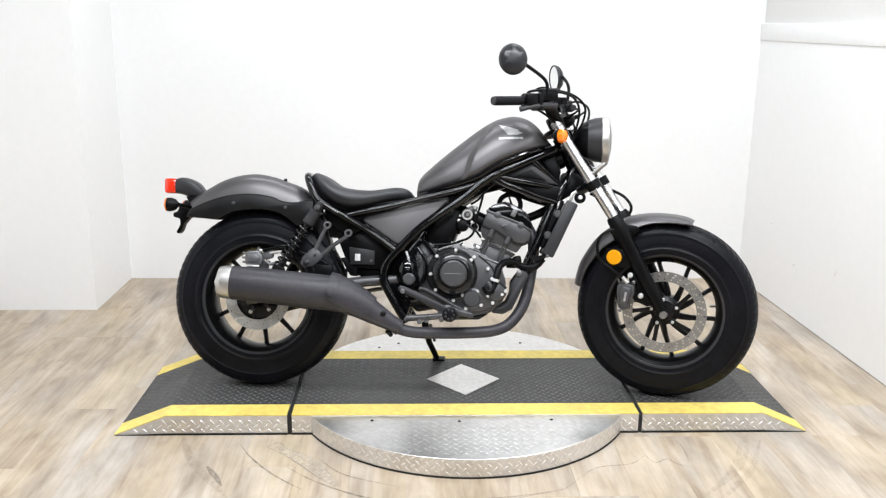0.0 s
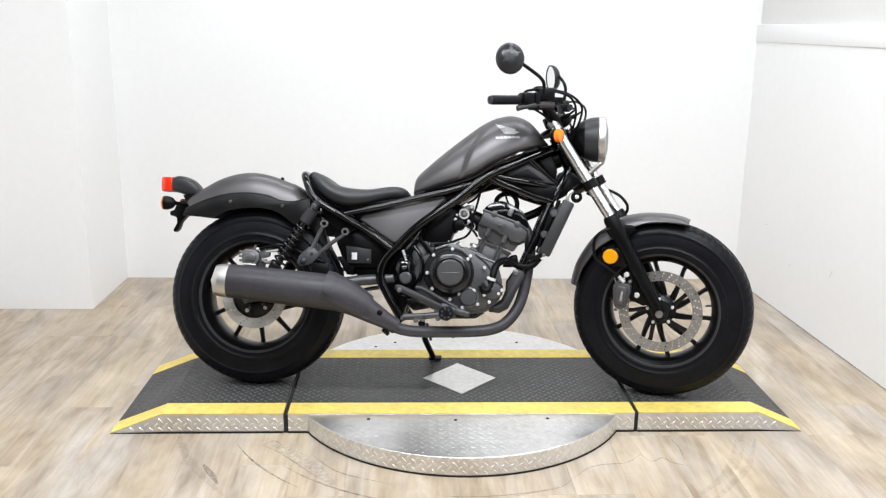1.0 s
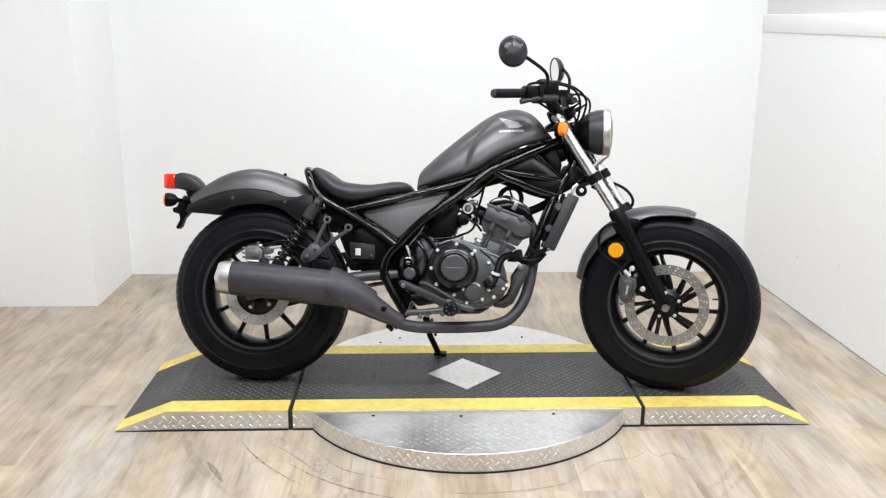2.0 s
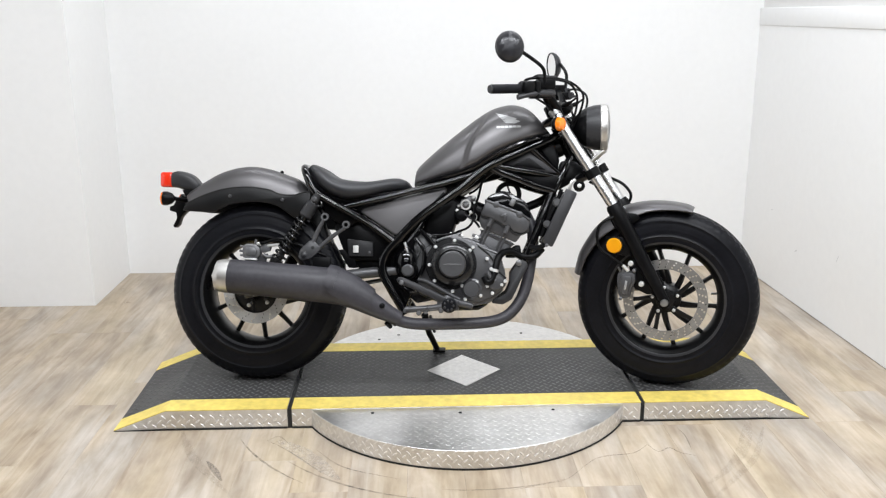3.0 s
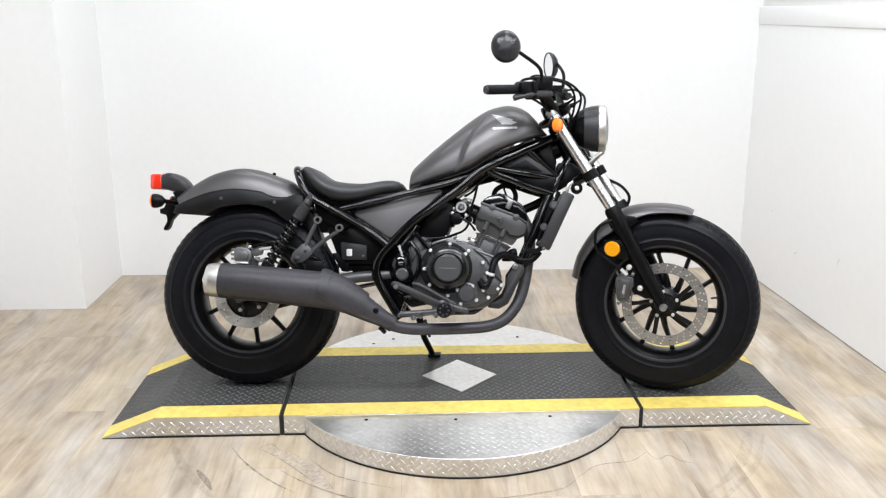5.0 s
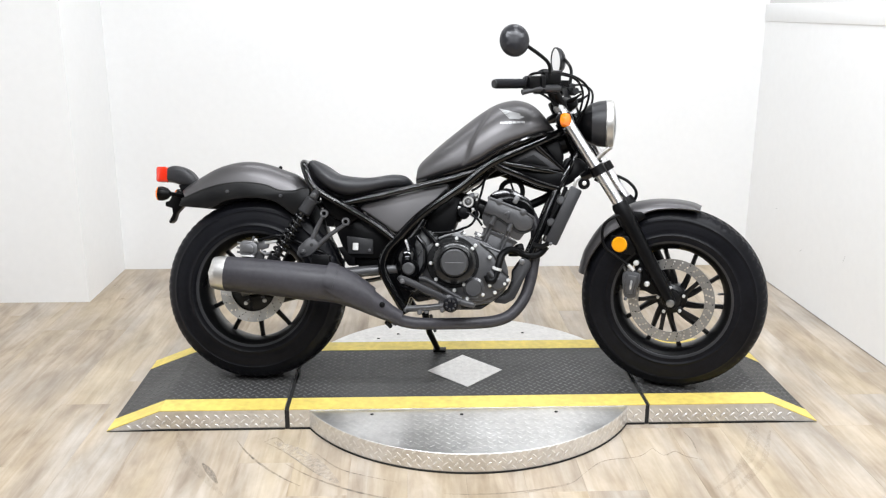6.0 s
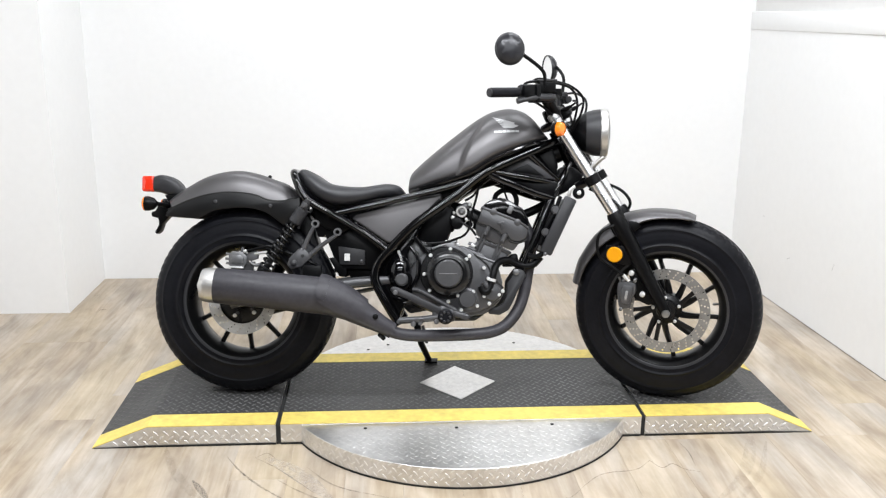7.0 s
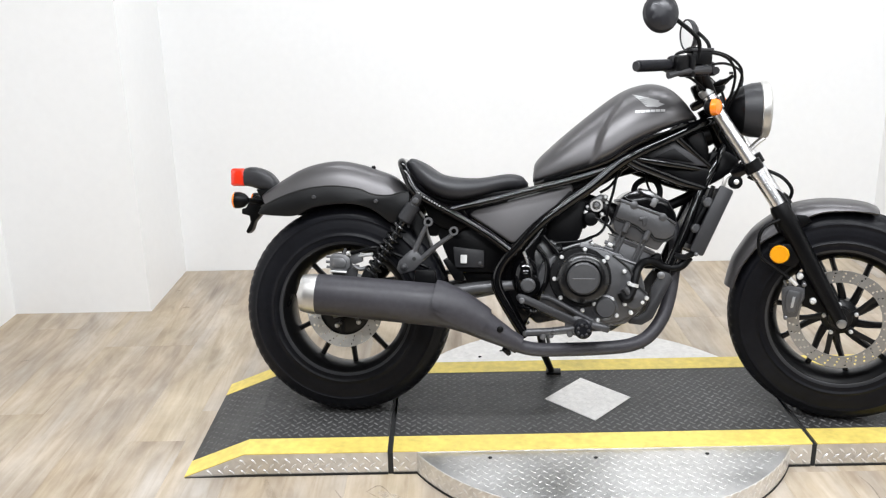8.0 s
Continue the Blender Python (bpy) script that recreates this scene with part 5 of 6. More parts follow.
part("head_step", prism([(0.884, 0.606), (0.906, 0.612), (0.904, 0.586), (0.894, 0.582), (0.893, 0.599), (0.884, 0.597)], -0.108, -0.102, 0.002), ENGINE, engine)
part("head_edge", prism([(0.829, 0.663), (0.944, 0.621), (0.993, 0.592), (0.991, 0.583), (0.968, 0.600), (0.942, 0.612), (0.826, 0.654)], -0.107, 0.094, 0.003), ENGINE, engine)
part("cam_cover", prism([(0.831, 0.660), (0.838, 0.670), (0.852, 0.680), (0.883, 0.691), (0.913, 0.689), (0.971, 0.655), (0.990, 0.620), (0.995, 0.596), (0.990, 0.588), (0.943, 0.616)], -0.100, 0.088, 0.009, steps=3), GLOSS, engine, "gloss black cam cover")
part("thermostat_housing", prism([(0.934, 0.496), (0.955, 0.500), (0.962, 0.470), (0.940, 0.452), (0.903, 0.452), (0.908, 0.474)], -0.060, -0.015, 0.006), PLASTIC, engine, "black housing in front of the cylinder")
part("spark_cap", along(O, 0.215, 0.246, -0.070, -0.035, -0.060, -0.025, 0.010), PLASTIC, engine)
part("coil_plug", along(O, 0.206, 0.234, -0.024, -0.006, -0.105, -0.080, 0.004), CALIPER, engine, "grey plug connector")
part("plug_wire", tube([(0.905, -0.07, 0.738), (0.910, -0.075, 0.705), (0.922, -0.09, 0.675)], 0.0035, 8, 3), PLASTIC, engine)
for a, b, c in (((0.853, 0.593), (0.841, 0.564), (0.799, 0.467)), ((0.913, 0.568), (0.901, 0.541), (0.858, 0.441))):
    part("oil_rib", tube([(a[0], -0.102, a[1]), (b[0], -0.100, b[1])], [0.0085, 0.0105], 14, 1), ENGINE, engine, "raised stud boss on the cylinder")
    for off in (-0.0055, 0.0055):
        part("stud_rib", rod((b[0] + off, -0.091, b[1] - off * 0.4), (c[0] + off, -0.091, c[1] - off * 0.4), 0.0042, 8), ENGINE, engine)
# Black outlines paint shade into the creases between the castings.
part("head_crease_shade", prism([(0.811, 0.5545), (0.9345, 0.5025), (0.9335, 0.4990), (0.810, 0.5510)], -0.0935, 0.0915, 0.0006), GAP_BLACK, engine, "black line painting the shaded crease between block and head")
part("face_crease_shade", tube([(0.812, -0.0955, 0.606), (0.826, -0.0955, 0.598), (0.851, -0.0955, 0.590), (0.883, -0.0955, 0.574), (0.897, -0.0955, 0.562), (0.913, -0.0955, 0.565), (0.929, -0.0955, 0.542), (0.960, -0.0955, 0.537), (0.986, -0.0955, 0.550)], 0.0034, 8, 2), GAP_BLACK, engine, "dark line painting the shade under the head face")
part("face_crease_shade", tube([(0.834, -0.1045, 0.6555), (0.943, -0.1045, 0.6135), (0.969, -0.1045, 0.6005), (0.989, -0.1045, 0.5845)], 0.0022, 8, 2), GAP_BLACK, engine)
part("case_edge_shade", tube([(0.805, -0.1415, 0.4965), (0.852, -0.1415, 0.4575), (0.874, -0.1415, 0.414), (0.9055, -0.1415, 0.383)], 0.0028, 8, 3), GAP_BLACK, engine, "dark line painting shade along the casing edge")
part("pump_cover", lathe([(0.030, -0.136), (0.030, -0.148), (0.026, -0.152), (0.014, -0.154)], 30, "y", None, (0.868, 0, 0.368)), ENGINE, engine, "round water pump cover")
part("pump_spout", tube([(0.868, -0.146, 0.372), (0.850, -0.148, 0.386), (0.838, -0.148, 0.402)], 0.011, 12, 3), ENGINE, engine)
part("head_boss", lathe([(0.012, -0.096), (0.012, -0.106), (0.007, -0.108)], 16, "y", None, (0.868, 0, 0.643)), ENGINE, engine)
part("head_boss", lathe([(0.012, -0.096), (0.012, -0.106), (0.007, -0.108)], 16, "y", None, (0.952, 0, 0.608)), ENGINE, engine)
part("clutch_housing", lathe([(0.092, -0.110), (0.092, -0.137), (0.088, -0.143), (0.070, -0.144)], 64, "y", None, (0.712, 0, 0.430)), ENGINE_DARK, engine, "gloss black clutch housing")
part("clutch_ring", lathe([(0.074, -0.136), (0.0755, -0.160), (0.073, -0.174), (0.064, -0.182), (0.053, -0.184), (0.051, -0.176)], 56, "y", None, (0.718, 0, 0.430)), ENGINE_DARK, engine, "round black clutch cover")
part("clutch_cap", lathe([(0.048, -0.17), (0.047, -0.186), (0.042, -0.192), (0.0, -0.193)][:3], 48, "y", None, (0.718, 0, 0.430)), ENGINE, engine, "dark grey round cap")
part("cap_bar", block((0.062, 0.002, 0.0035), Matrix.Translation((0.718, -0.1925, 0.430)), 0.0008), CALIPER, engine)
part("small_cover", lathe([(0.038, -0.130), (0.038, -0.146), (0.031, -0.150), (0.030, -0.162), (0.026, -0.167)], 36, "y", None, (0.784, 0, 0.343)), ENGINE, engine, "small round engine cover")
bolts("engine_bolt", ((0.656, 0.490), (0.635, 0.426), (0.654, 0.370), (0.723, 0.513), (0.788, 0.490), (0.778, 0.479), (0.838, 0.450), (0.853, 0.414), (0.751, 0.354), (0.803, 0.368), (0.718, 0.334), (0.817, 0.320), (0.840, 0.354),
                      (0.858, 0.329), (0.890, 0.360), (0.903, 0.372), (0.763, 0.306)), 0.0066, -0.141, 0.010, BOLT, engine, "bright hexagon bolt")
part("rear_case", prism([(0.515, 0.455), (0.60, 0.545), (0.66, 0.53), (0.66, 0.30), (0.585, 0.285), (0.555, 0.31), (0.515, 0.37)], -0.098, 0.098, 0.008), ENGINE_DARK, engine, "black rear engine casing")
part("starter_motor", prism([(0.595, 0.50), (0.66, 0.495), (0.705, 0.525), (0.728, 0.590), (0.735, 0.655), (0.70, 0.668), (0.62, 0.600)], -0.075, 0.075, 0.012), PLASTIC, engine, "black parts packed behind the cylinder")
for q in (((0.585, -0.125, 0.520), (0.612, -0.128, 0.480), (0.612, -0.128, 0.420), (0.59, -0.125, 0.37)), ((0.60, -0.12, 0.55), (0.645, -0.12, 0.50), (0.66, -0.118, 0.47)), ((0.53, -0.125, 0.345), (0.565, -0.135, 0.33), (0.60, -0.13, 0.345))):
    part("gloss_hose", tube(q, 0.0075, 10, 4), GLOSS, engine, "gloss black hose")
part("sprocket_cover", ball((0.548, -0.108, 0.430), 0.052, None, (0.80, 0.84, 1.15), 32, 20), GLOSS, engine, "gloss black pivot cover")
part("pivot_cap", lathe([(0.0225, -0.138), (0.0215, -0.152), (0.016, -0.156)], 30, "y", None, (0.558, 0, 0.406)), ENGINE, engine, "round pivot cap")
part("pivot_ring", lathe([(0.024, -0.140), (0.032, -0.146), (0.036, -0.140), (0.036, -0.120)], 36, "y", None, (0.558, 0, 0.406)), GLOSS, engine, "gloss black ring round the pivot")
part("shift_stay", tube([(0.545, -0.136, 0.505), (0.560, -0.136, 0.46), (0.558, -0.136, 0.43)], 0.005, 8, 2), CHROME, engine, "bright metal stay")
part("throttle_body", lathe([(0.010, -0.086), (0.013, -0.092), (0.0185, -0.092), (0.020, -0.086), (0.020, -0.062), (0.017, -0.058)], 28, "y", None, (0.759, 0, 0.642)), SATIN, engine, "round silver throttle pulley")
part("pulley_hub", lathe([(0.010, -0.080), (0.009, -0.096), (0.005, -0.099)], 14, "y", None, (0.759, 0, 0.642)), CALIPER, engine)
part("throttle_stay", prism([(0.732, 0.628), (0.742, 0.660), (0.772, 0.676), (0.796, 0.672), (0.792, 0.655), (0.770, 0.650), (0.752, 0.625)], -0.072, -0.058, 0.004), CALIPER, engine, "cast grey throttle stay")
for at, r in (((0.786, -0.085, 0.668), 0.007), ((0.733, -0.085, 0.638), 0.0055), ((0.790, -0.085, 0.650), 0.005), ((0.776, -0.088, 0.616), 0.006)):
    part("throttle_screw", lathe([(r, 0.01), (r, 0), (r * 0.6, -0.004)], 12, "y", None, at), BOLT, engine, "small bright screw")
part("intake_clamp", lathe([(0.013, -0.094), (0.016, -0.096), (0.016, -0.086), (0.013, -0.084)], 20, "y", None, (0.785, 0, 0.598), closed=True), BOLT, engine, "bright ring clamp")
part("solenoid", lathe([(0.021, -0.03), (0.023, -0.085), (0.018, -0.095), (0.008, -0.097)], 24, "y", None, (0.743, 0, 0.603)), PLASTIC, engine, "round black solenoid")
for z, l in ((0.528, 0.030), (0.514, 0.024), (0.500, 0.028)):
    part("sensor_fitting", rod((0.784, -0.098, z + 0.006), (0.784 + l, -0.098, z - 0.004), 0.0058, 10), CALIPER, engine, "small grey metal fitting")
part("clutch_arm", tube([(0.660, -0.125, 0.512), (0.690, -0.128, 0.523), (0.722, -0.128, 0.531), (0.745, -0.125, 0.540)], 0.0045, 8, 3), CALIPER, engine, "bare metal clutch arm")
part("arm_stay", prism([(0.700, 0.508), (0.712, 0.534), (0.735, 0.536), (0.748, 0.508)], -0.138, -0.126, 0.004), CALIPER, engine, "cast metal arm stay")
part("intake", tube([(0.70, 0, 0.655), (0.78, 0, 0.63), (0.835, 0, 0.605)], 0.034, 18, 2), PLASTIC, engine, "black intake boot")
part("intake_joint", block((0.05, 0.11, 0.05), Matrix.Translation((0.715, -0.01, 0.600)) @ pose(0, 0, 0, 0, 20, 0), 0.01), PLASTIC, engine)
for q in (((0.818, -0.09, 0.732), (0.807, -0.10, 0.682), (0.793, -0.10, 0.631), (0.784, -0.10, 0.581), (0.764, -0.11, 0.557), (0.734, -0.12, 0.545), (0.70, -0.12, 0.528)), ((0.64, -0.12, 0.53), (0.70, -0.12, 0.535), (0.745, -0.115, 0.545)),
          ((0.77, -0.085, 0.68), (0.80, -0.085, 0.70), (0.83, -0.08, 0.74)), ((0.75, -0.09, 0.61), (0.79, -0.10, 0.585), (0.81, -0.10, 0.56))):
    part("engine_cable", tube(q, 0.0042, 8, 4), PLASTIC, engine, "thin black cable")
for at in ((0.745, -0.1, 0.53), (0.71, -0.11, 0.535), (0.80, -0.100, 0.525), (0.73, -0.08, 0.62)):
    part("clamp", block((0.016, 0.014, 0.012), Matrix.Translation(at) @ pose(0, 0, 0, 0, 30, 0), 0.003), BOLT, engine, "small bright clamp")
part("coolant_hose", tube([(0.829, -0.150, 0.388), (0.838, -0.152, 0.370), (0.852, -0.150, 0.372), (0.862, -0.146, 0.392), (0.870, -0.140, 0.428), (0.880, -0.126, 0.458), (0.900, -0.105, 0.474), (0.928, -0.090, 0.475), (0.960, -0.080, 0.460), (1.006, -0.080, 0.460), (1.036, -0.080, 0.490)], 0.0125, 14, 5), PLASTIC, engine, "black coolant hose")
part("hose_clip", lathe([(0.0145, -0.005), (0.0145, 0.005)], 16, "z", None, (0, 0, 0)), BOLT, engine, "bright hose clip", Matrix.Translation((0.866, -0.143, 0.410)) @ pose(0, 0, 0, 0, 14, 0))
part("breather_hose", tube([(0.872, -0.05, 0.680), (0.880, -0.05, 0.705), (0.905, -0.05, 0.720), (0.935, -0.05, 0.716), (0.950, -0.05, 0.690), (0.948, -0.05, 0.660)], 0.009, 10, 4), PLASTIC, engine)
part("upper_hose", tube([(0.985, 0.03, 0.64), (1.03, 0.03, 0.66), (1.08, 0.0, 0.69)], 0.016, 12, 3), PLASTIC, engine)
part("oil_line", tube([(0.776, -0.104, 0.506), (0.790, -0.108, 0.500), (0.822, -0.110, 0.488), (0.854, -0.110, 0.477), (0.886, -0.108, 0.465), (0.892, -0.104, 0.456)], 0.0048, 8, 4), CALIPER, engine, "bare metal oil line")
part("front_hanger", prism([(0.854, 0.322), (0.857, 0.290), (0.896, 0.286), (0.927, 0.304), (0.942, 0.334), (0.956, 0.366), (0.984, 0.424), (0.978, 0.440), (0.958, 0.448), (0.938, 0.424), (0.920, 0.396), (0.919, 0.360), (0.905, 0.327), (0.880, 0.310)], -0.098, -0.084, 0.004), DARKGREY, bike, "dark engine hanger plate")
part("front_hanger", prism([(0.854, 0.322), (0.857, 0.290), (0.896, 0.286), (0.927, 0.304), (0.942, 0.334), (0.956, 0.366), (0.984, 0.424), (0.978, 0.440), (0.958, 0.448), (0.938, 0.424), (0.920, 0.396), (0.919, 0.360), (0.905, 0.327), (0.880, 0.310)], 0.084, 0.098, 0.004), DARKGREY, bike, "dark engine hanger plate")
part("hanger_bolt", lathe([(0.011, -0.096), (0.011, -0.106), (0.006, -0.109)], 12, "y", None, (0.950, 0, 0.436)), CALIPER, bike)
part("sump", prism([(0.66, 0.295), (0.80, 0.275), (0.845, 0.285), (0.81, 0.262), (0.70, 0.258)], -0.07, 0.07, 0.006), ENGINE, engine)

# radiator
RM = Matrix.Translation((1.092, 0, 0.598)) @ pose(0, 0, 0, 0, 24, 0)
rad = part("radiator", block((0.032, 0.20, 0.200), RM, 0.004), PLASTIC, bike, "black radiator with side shrouds")
for s in (-1, 1):
    part("shroud", block((0.044, 0.016, 0.212), Matrix.Translation((0, s * 0.105, 0)) @ RM, 0.007), DARKGREY, rad, "dark grey radiator shroud")
bm = bmesh.new()
for k in range(22):
    block((0.004, 0.18, 0.003), RM @ Matrix.Translation((0.018, 0, -0.09 + 0.0085 * k)), 0, bm)
part("fin", bm, DARKGREY, rad)
part("fan_housing", block((0.045, 0.15, 0.15), RM @ Matrix.Translation((-0.038, 0, -0.01)), 0.012), PLASTIC, rad)
horn = part("horn", lathe([(0.008, -0.060), (0.016, -0.070), (0.0205, -0.082), (0.0205, -0.092), (0.014, -0.098)], 28, "y", None, (1.162, 0, 0.712)), PLASTIC, bike, "small round black horn")
part("wiring_cover", prism([(1.088, 0.757), (1.100, 0.805), (1.150, 0.805), (1.186, 0.778), (1.165, 0.742), (1.125, 0.718), (1.092, 0.700)], -0.045, 0.045, 0.008), PLASTIC, bike, "black cover behind the fork")
part("horn_bolt", lathe([(0.0075, -0.096), (0.0075, -0.104), (0.004, -0.106)], 12, "y", None, (1.162, 0, 0.712)), BOLT, horn)
part("horn_stay", prism([(1.122, 0.700), (1.130, 0.728), (1.150, 0.742), (1.158, 0.735), (1.140, 0.722), (1.134, 0.698)], -0.090, -0.082, 0.003), SATIN, horn, "bright horn stay")
part("rad_joint", lathe([(0.010, -0.055), (0.015, -0.065), (0.015, -0.100), (0.010, -0.104)], 16, "y", None, (1.084, 0, 0.652)), ENGINE, rad)
part("rad_joint", lathe([(0.010, -0.055), (0.014, -0.065), (0.014, -0.098), (0.009, -0.102)], 16, "y", None, (1.050, 0, 0.575)), ENGINE, rad)
part("rad_hose", tube([(1.10, -0.085, 0.700), (1.078, -0.088, 0.640), (1.052, -0.088, 0.590), (1.030, -0.085, 0.530)], 0.007, 10, 4), PLASTIC, rad, "thin black hose beside the radiator")
part("radiator_foot", tube([(1.045, -0.10, 0.505), (1.02, -0.095, 0.49), (0.99, -0.09, 0.495)], 0.009, 10, 2), PLASTIC, rad)
part("foot_bolt", ball((1.048, -0.113, 0.500), 0.0065), CALIPER, rad)

# exhaust
pipe = [(0.975, 0.0, 0.615), (1.000, -0.015, 0.560), (1.003, -0.025, 0.500), (0.996, -0.032, 0.440), (0.984, -0.042, 0.368), (0.962, -0.056, 0.304), (0.922, -0.076, 0.253), (0.873, -0.096, 0.229), (0.800, -0.118, 0.220), (0.662, -0.150, 0.217), (0.580, -0.170, 0.220), (0.530, -0.182, 0.232), (0.500, -0.190, 0.246)]
ex = part("exhaust_pipe", tube(pipe, 0.0205, 18, 5), EXHAUST, bike, "matte black exhaust pipe with heat marks")
muff = []
MUF = [(-0.057, 0.38, 0.0585, -0.226), (-0.049, 0.38, 0.0595, -0.226), (0.061, 0.372, 0.0605, -0.225), (0.191, 0.361, 0.0615, -0.223), (0.296, 0.352, 0.062, -0.221), (0.341, 0.34, 0.057, -0.218), (0.396, 0.314, 0.048, -0.212), (0.451, 0.282, 0.0385, -0.204), (0.501, 0.254, 0.029, -0.196), (0.536, 0.238, 0.024, -0.19)]


def round_body(rows, seg=36):
    """Rings square to a bent axis in x and z."""
    rings = []
    for i, (x, z, r, y) in enumerate(rows):
        a, b = rows[max(0, i - 1)], rows[min(len(rows) - 1, i + 1)]
        d = Vector((b[0] - a[0], b[3] - a[3], b[1] - a[1])).normalized()
        side = Vector((0, 1, 0))
        side = (side - d * side.dot(d)).normalized()
        up = side.cross(d)
        rings.append([Vector((x, y, z)) + r * (math.cos(t) * side + math.sin(t) * up) for t in (2 * math.pi * k / seg for k in range(seg))])
    return rings


muffler = part("muffler", skin(bmesh.new(), round_body(MUF)), EXHAUST, bike, "matte black muffler with bare metal end cap", sharp=60)
cap = [(-0.055, 0.38, 0.059, -0.226), (-0.084, 0.382, 0.0575, -0.2265), (-0.101, 0.383, 0.053, -0.227), (-0.107, 0.3835, 0.047, -0.227), (-0.101, 0.383, 0.043, -0.227), (-0.074, 0.381, 0.04, -0.226), (-0.059, 0.38, 0.038, -0.226)]
part("end_cap", skin(bmesh.new(), round_body(cap)), SATIN, muffler, "brushed silver end cap", sharp=60)


def half_shell(rows, tops, feet, lift, thick, n=26):
    """A curved plate over part of a round body; its edges run at angles tops and feet, 180 facing out and 270 up."""
    rings = []
    outer, inner = (round_body([(x, z, r + h, y) for x, z, r, y in rows], 360) for h in (lift, lift - thick))
    for k, (ring_out, ring_in) in enumerate(zip(outer, inner)):
        t = k / (len(rows) - 1)
        grid = [float(v) for v in np.linspace(0, 1, len(tops))]
        idx = [int(v) for v in np.linspace(np.interp(t, grid, tops), np.interp(t, grid, feet), n)]
        rings.append([ring_out[q % 360] for q in idx] + [ring_in[q % 360] for q in idx[::-1]])
    return skin(bmesh.new(), rings)


SHIELD = [(0.288, 0.353, 0.0620, -0.221), (0.300, 0.351, 0.0615, -0.221), (0.330, 0.342, 0.0590, -0.219), (0.365, 0.328, 0.0540, -0.215), (0.400, 0.311, 0.0472, -0.211), (0.428, 0.2955, 0.0424, -0.2075)]
rows = [tuple(float(v) for v in r) for r in smooth_line(SHIELD, 5)]
part("heat_shield", half_shell(rows, (290, 294, 294, 292, 288, 280), (184, 166, 157, 152, 148, 154), 0.0085, 0.0075), EXHAUST, muffler, "matte black heat shield plate", sharp=40)
rows = [tuple(float(v) for v in r) for r in smooth_line([(0.286, 0.353, 0.062, -0.221), (0.298, 0.351, 0.0616, -0.221), (0.314, 0.347, 0.0604, -0.220)], 4)]
part("shield_lip", half_shell(rows, (286, 292, 286), (190, 176, 174), 0.0112, 0.0080), EXHAUST, muffler, "", sharp=40)
part("shield_seam", half_shell([tuple(float(v) for v in r) for r in smooth_line([(0.422, 0.299, 0.0432, -0.208), (0.432, 0.2935, 0.0416, -0.207)], 2)], (290, 290), (124, 124), 0.0030, 0.0060), EXHAUST, muffler, "", sharp=40)
part("shield_bolt", lathe([(0.0095, -0.215), (0.0095, -0.238), (0.006, -0.240)], 12, "y", None, (0.479, 0, 0.286)), PLASTIC, muffler)
part("muffler_clamp", lathe([(0.024, -0.014), (0.0265, -0.012), (0.0265, 0.012), (0.024, 0.014)], 24, "x"), EXHAUST, muffler, "", Matrix.Translation((0.522, -0.186, 0.239)) @ pose(0, 0, 0, 0, 28, 0))
part("clamp_bolt", rod((0.490, -0.200, 0.224), (0.504, -0.184, 0.208), 0.008, 10), PLASTIC, muffler)
part("muffler_bracket", prism([(0.225, 0.450), (0.285, 0.450), (0.29, 0.405), (0.22, 0.405)], -0.175, -0.150, 0.003), PLASTIC, bike)

# rider's peg, brake pedal, stand
part("pedal_arm", prism([(0.521, 0.374), (0.530, 0.384), (0.545, 0.382), (0.585, 0.366), (0.692, 0.318), (0.705, 0.298), (0.688, 0.292), (0.575, 0.344), (0.530, 0.361)], -0.186, -0.172, 0.005), DARKGREY, bike, "dark grey brake pedal arm")
part("pedal_arm", tube([(0.598, -0.160, 0.372), (0.625, -0.165, 0.368), (0.70, -0.170, 0.328), (0.745, -0.172, 0.305)], 0.009, 12, 3), DARKGREY, bike, "dark grey brake pedal arm")
part("peg_stay", tube([(0.555, -0.165, 0.268), (0.63, -0.172, 0.274), (0.70, -0.180, 0.284)], 0.0115, 12, 2), ENGINE, bike)
peg = part("foot_peg", lathe([(0.014, -0.170), (0.021, -0.180), (0.024, -0.262), (0.025, -0.278), (0.020, -0.285)], 24, "y", None, (0.712, 0, 0.293)), RUBBER, bike, "black rubber foot peg", None)
for k in range(7):
    a = 2 * math.pi * k / 7
    part("peg_stud", ball((0.712 + 0.015 * math.cos(a), -0.284, 0.293 + 0.015 * math.sin(a)), 0.005, u=8, v=6), DARKGREY, peg)
part("peg_plate", prism([(0.665, 0.312), (0.70, 0.322), (0.745, 0.305), (0.742, 0.27), (0.70, 0.262), (0.665, 0.27)], -0.182, -0.170, 0.005), ENGINE, bike)
part("pedal_pad", block((0.055, 0.05, 0.020), Matrix.Translation((0.765, -0.185, 0.292)) @ pose(0, 0, 0, 0, 15, 0), 0.006), ENGINE, bike, "ribbed brake pedal pad")
bolts("peg_bolt", ((0.540, 0.364, -0.180), (0.602, 0.258, -0.174), (0.68, 0.268, -0.180), (0.552, 0.262, -0.145), (0.625, 0.262, -0.165)), 0.009, 0, 0.008, CALIPER, bike, "dull metal bolt")
part("side_stand", tube([(0.600, 0.12, 0.225), (0.612, 0.19, 0.150), (0.640, 0.262, 0.078)], [0.014, 0.012, 0.011], 12, 1), PLASTIC, bike, "black side stand, folded out")
part("stand_foot", block((0.05, 0.04, 0.009), Matrix.Translation((0.648, 0.268, 0.0735)) @ pose(0, 0, 0, 14, 0, 0), 0.003), PLASTIC, bike)
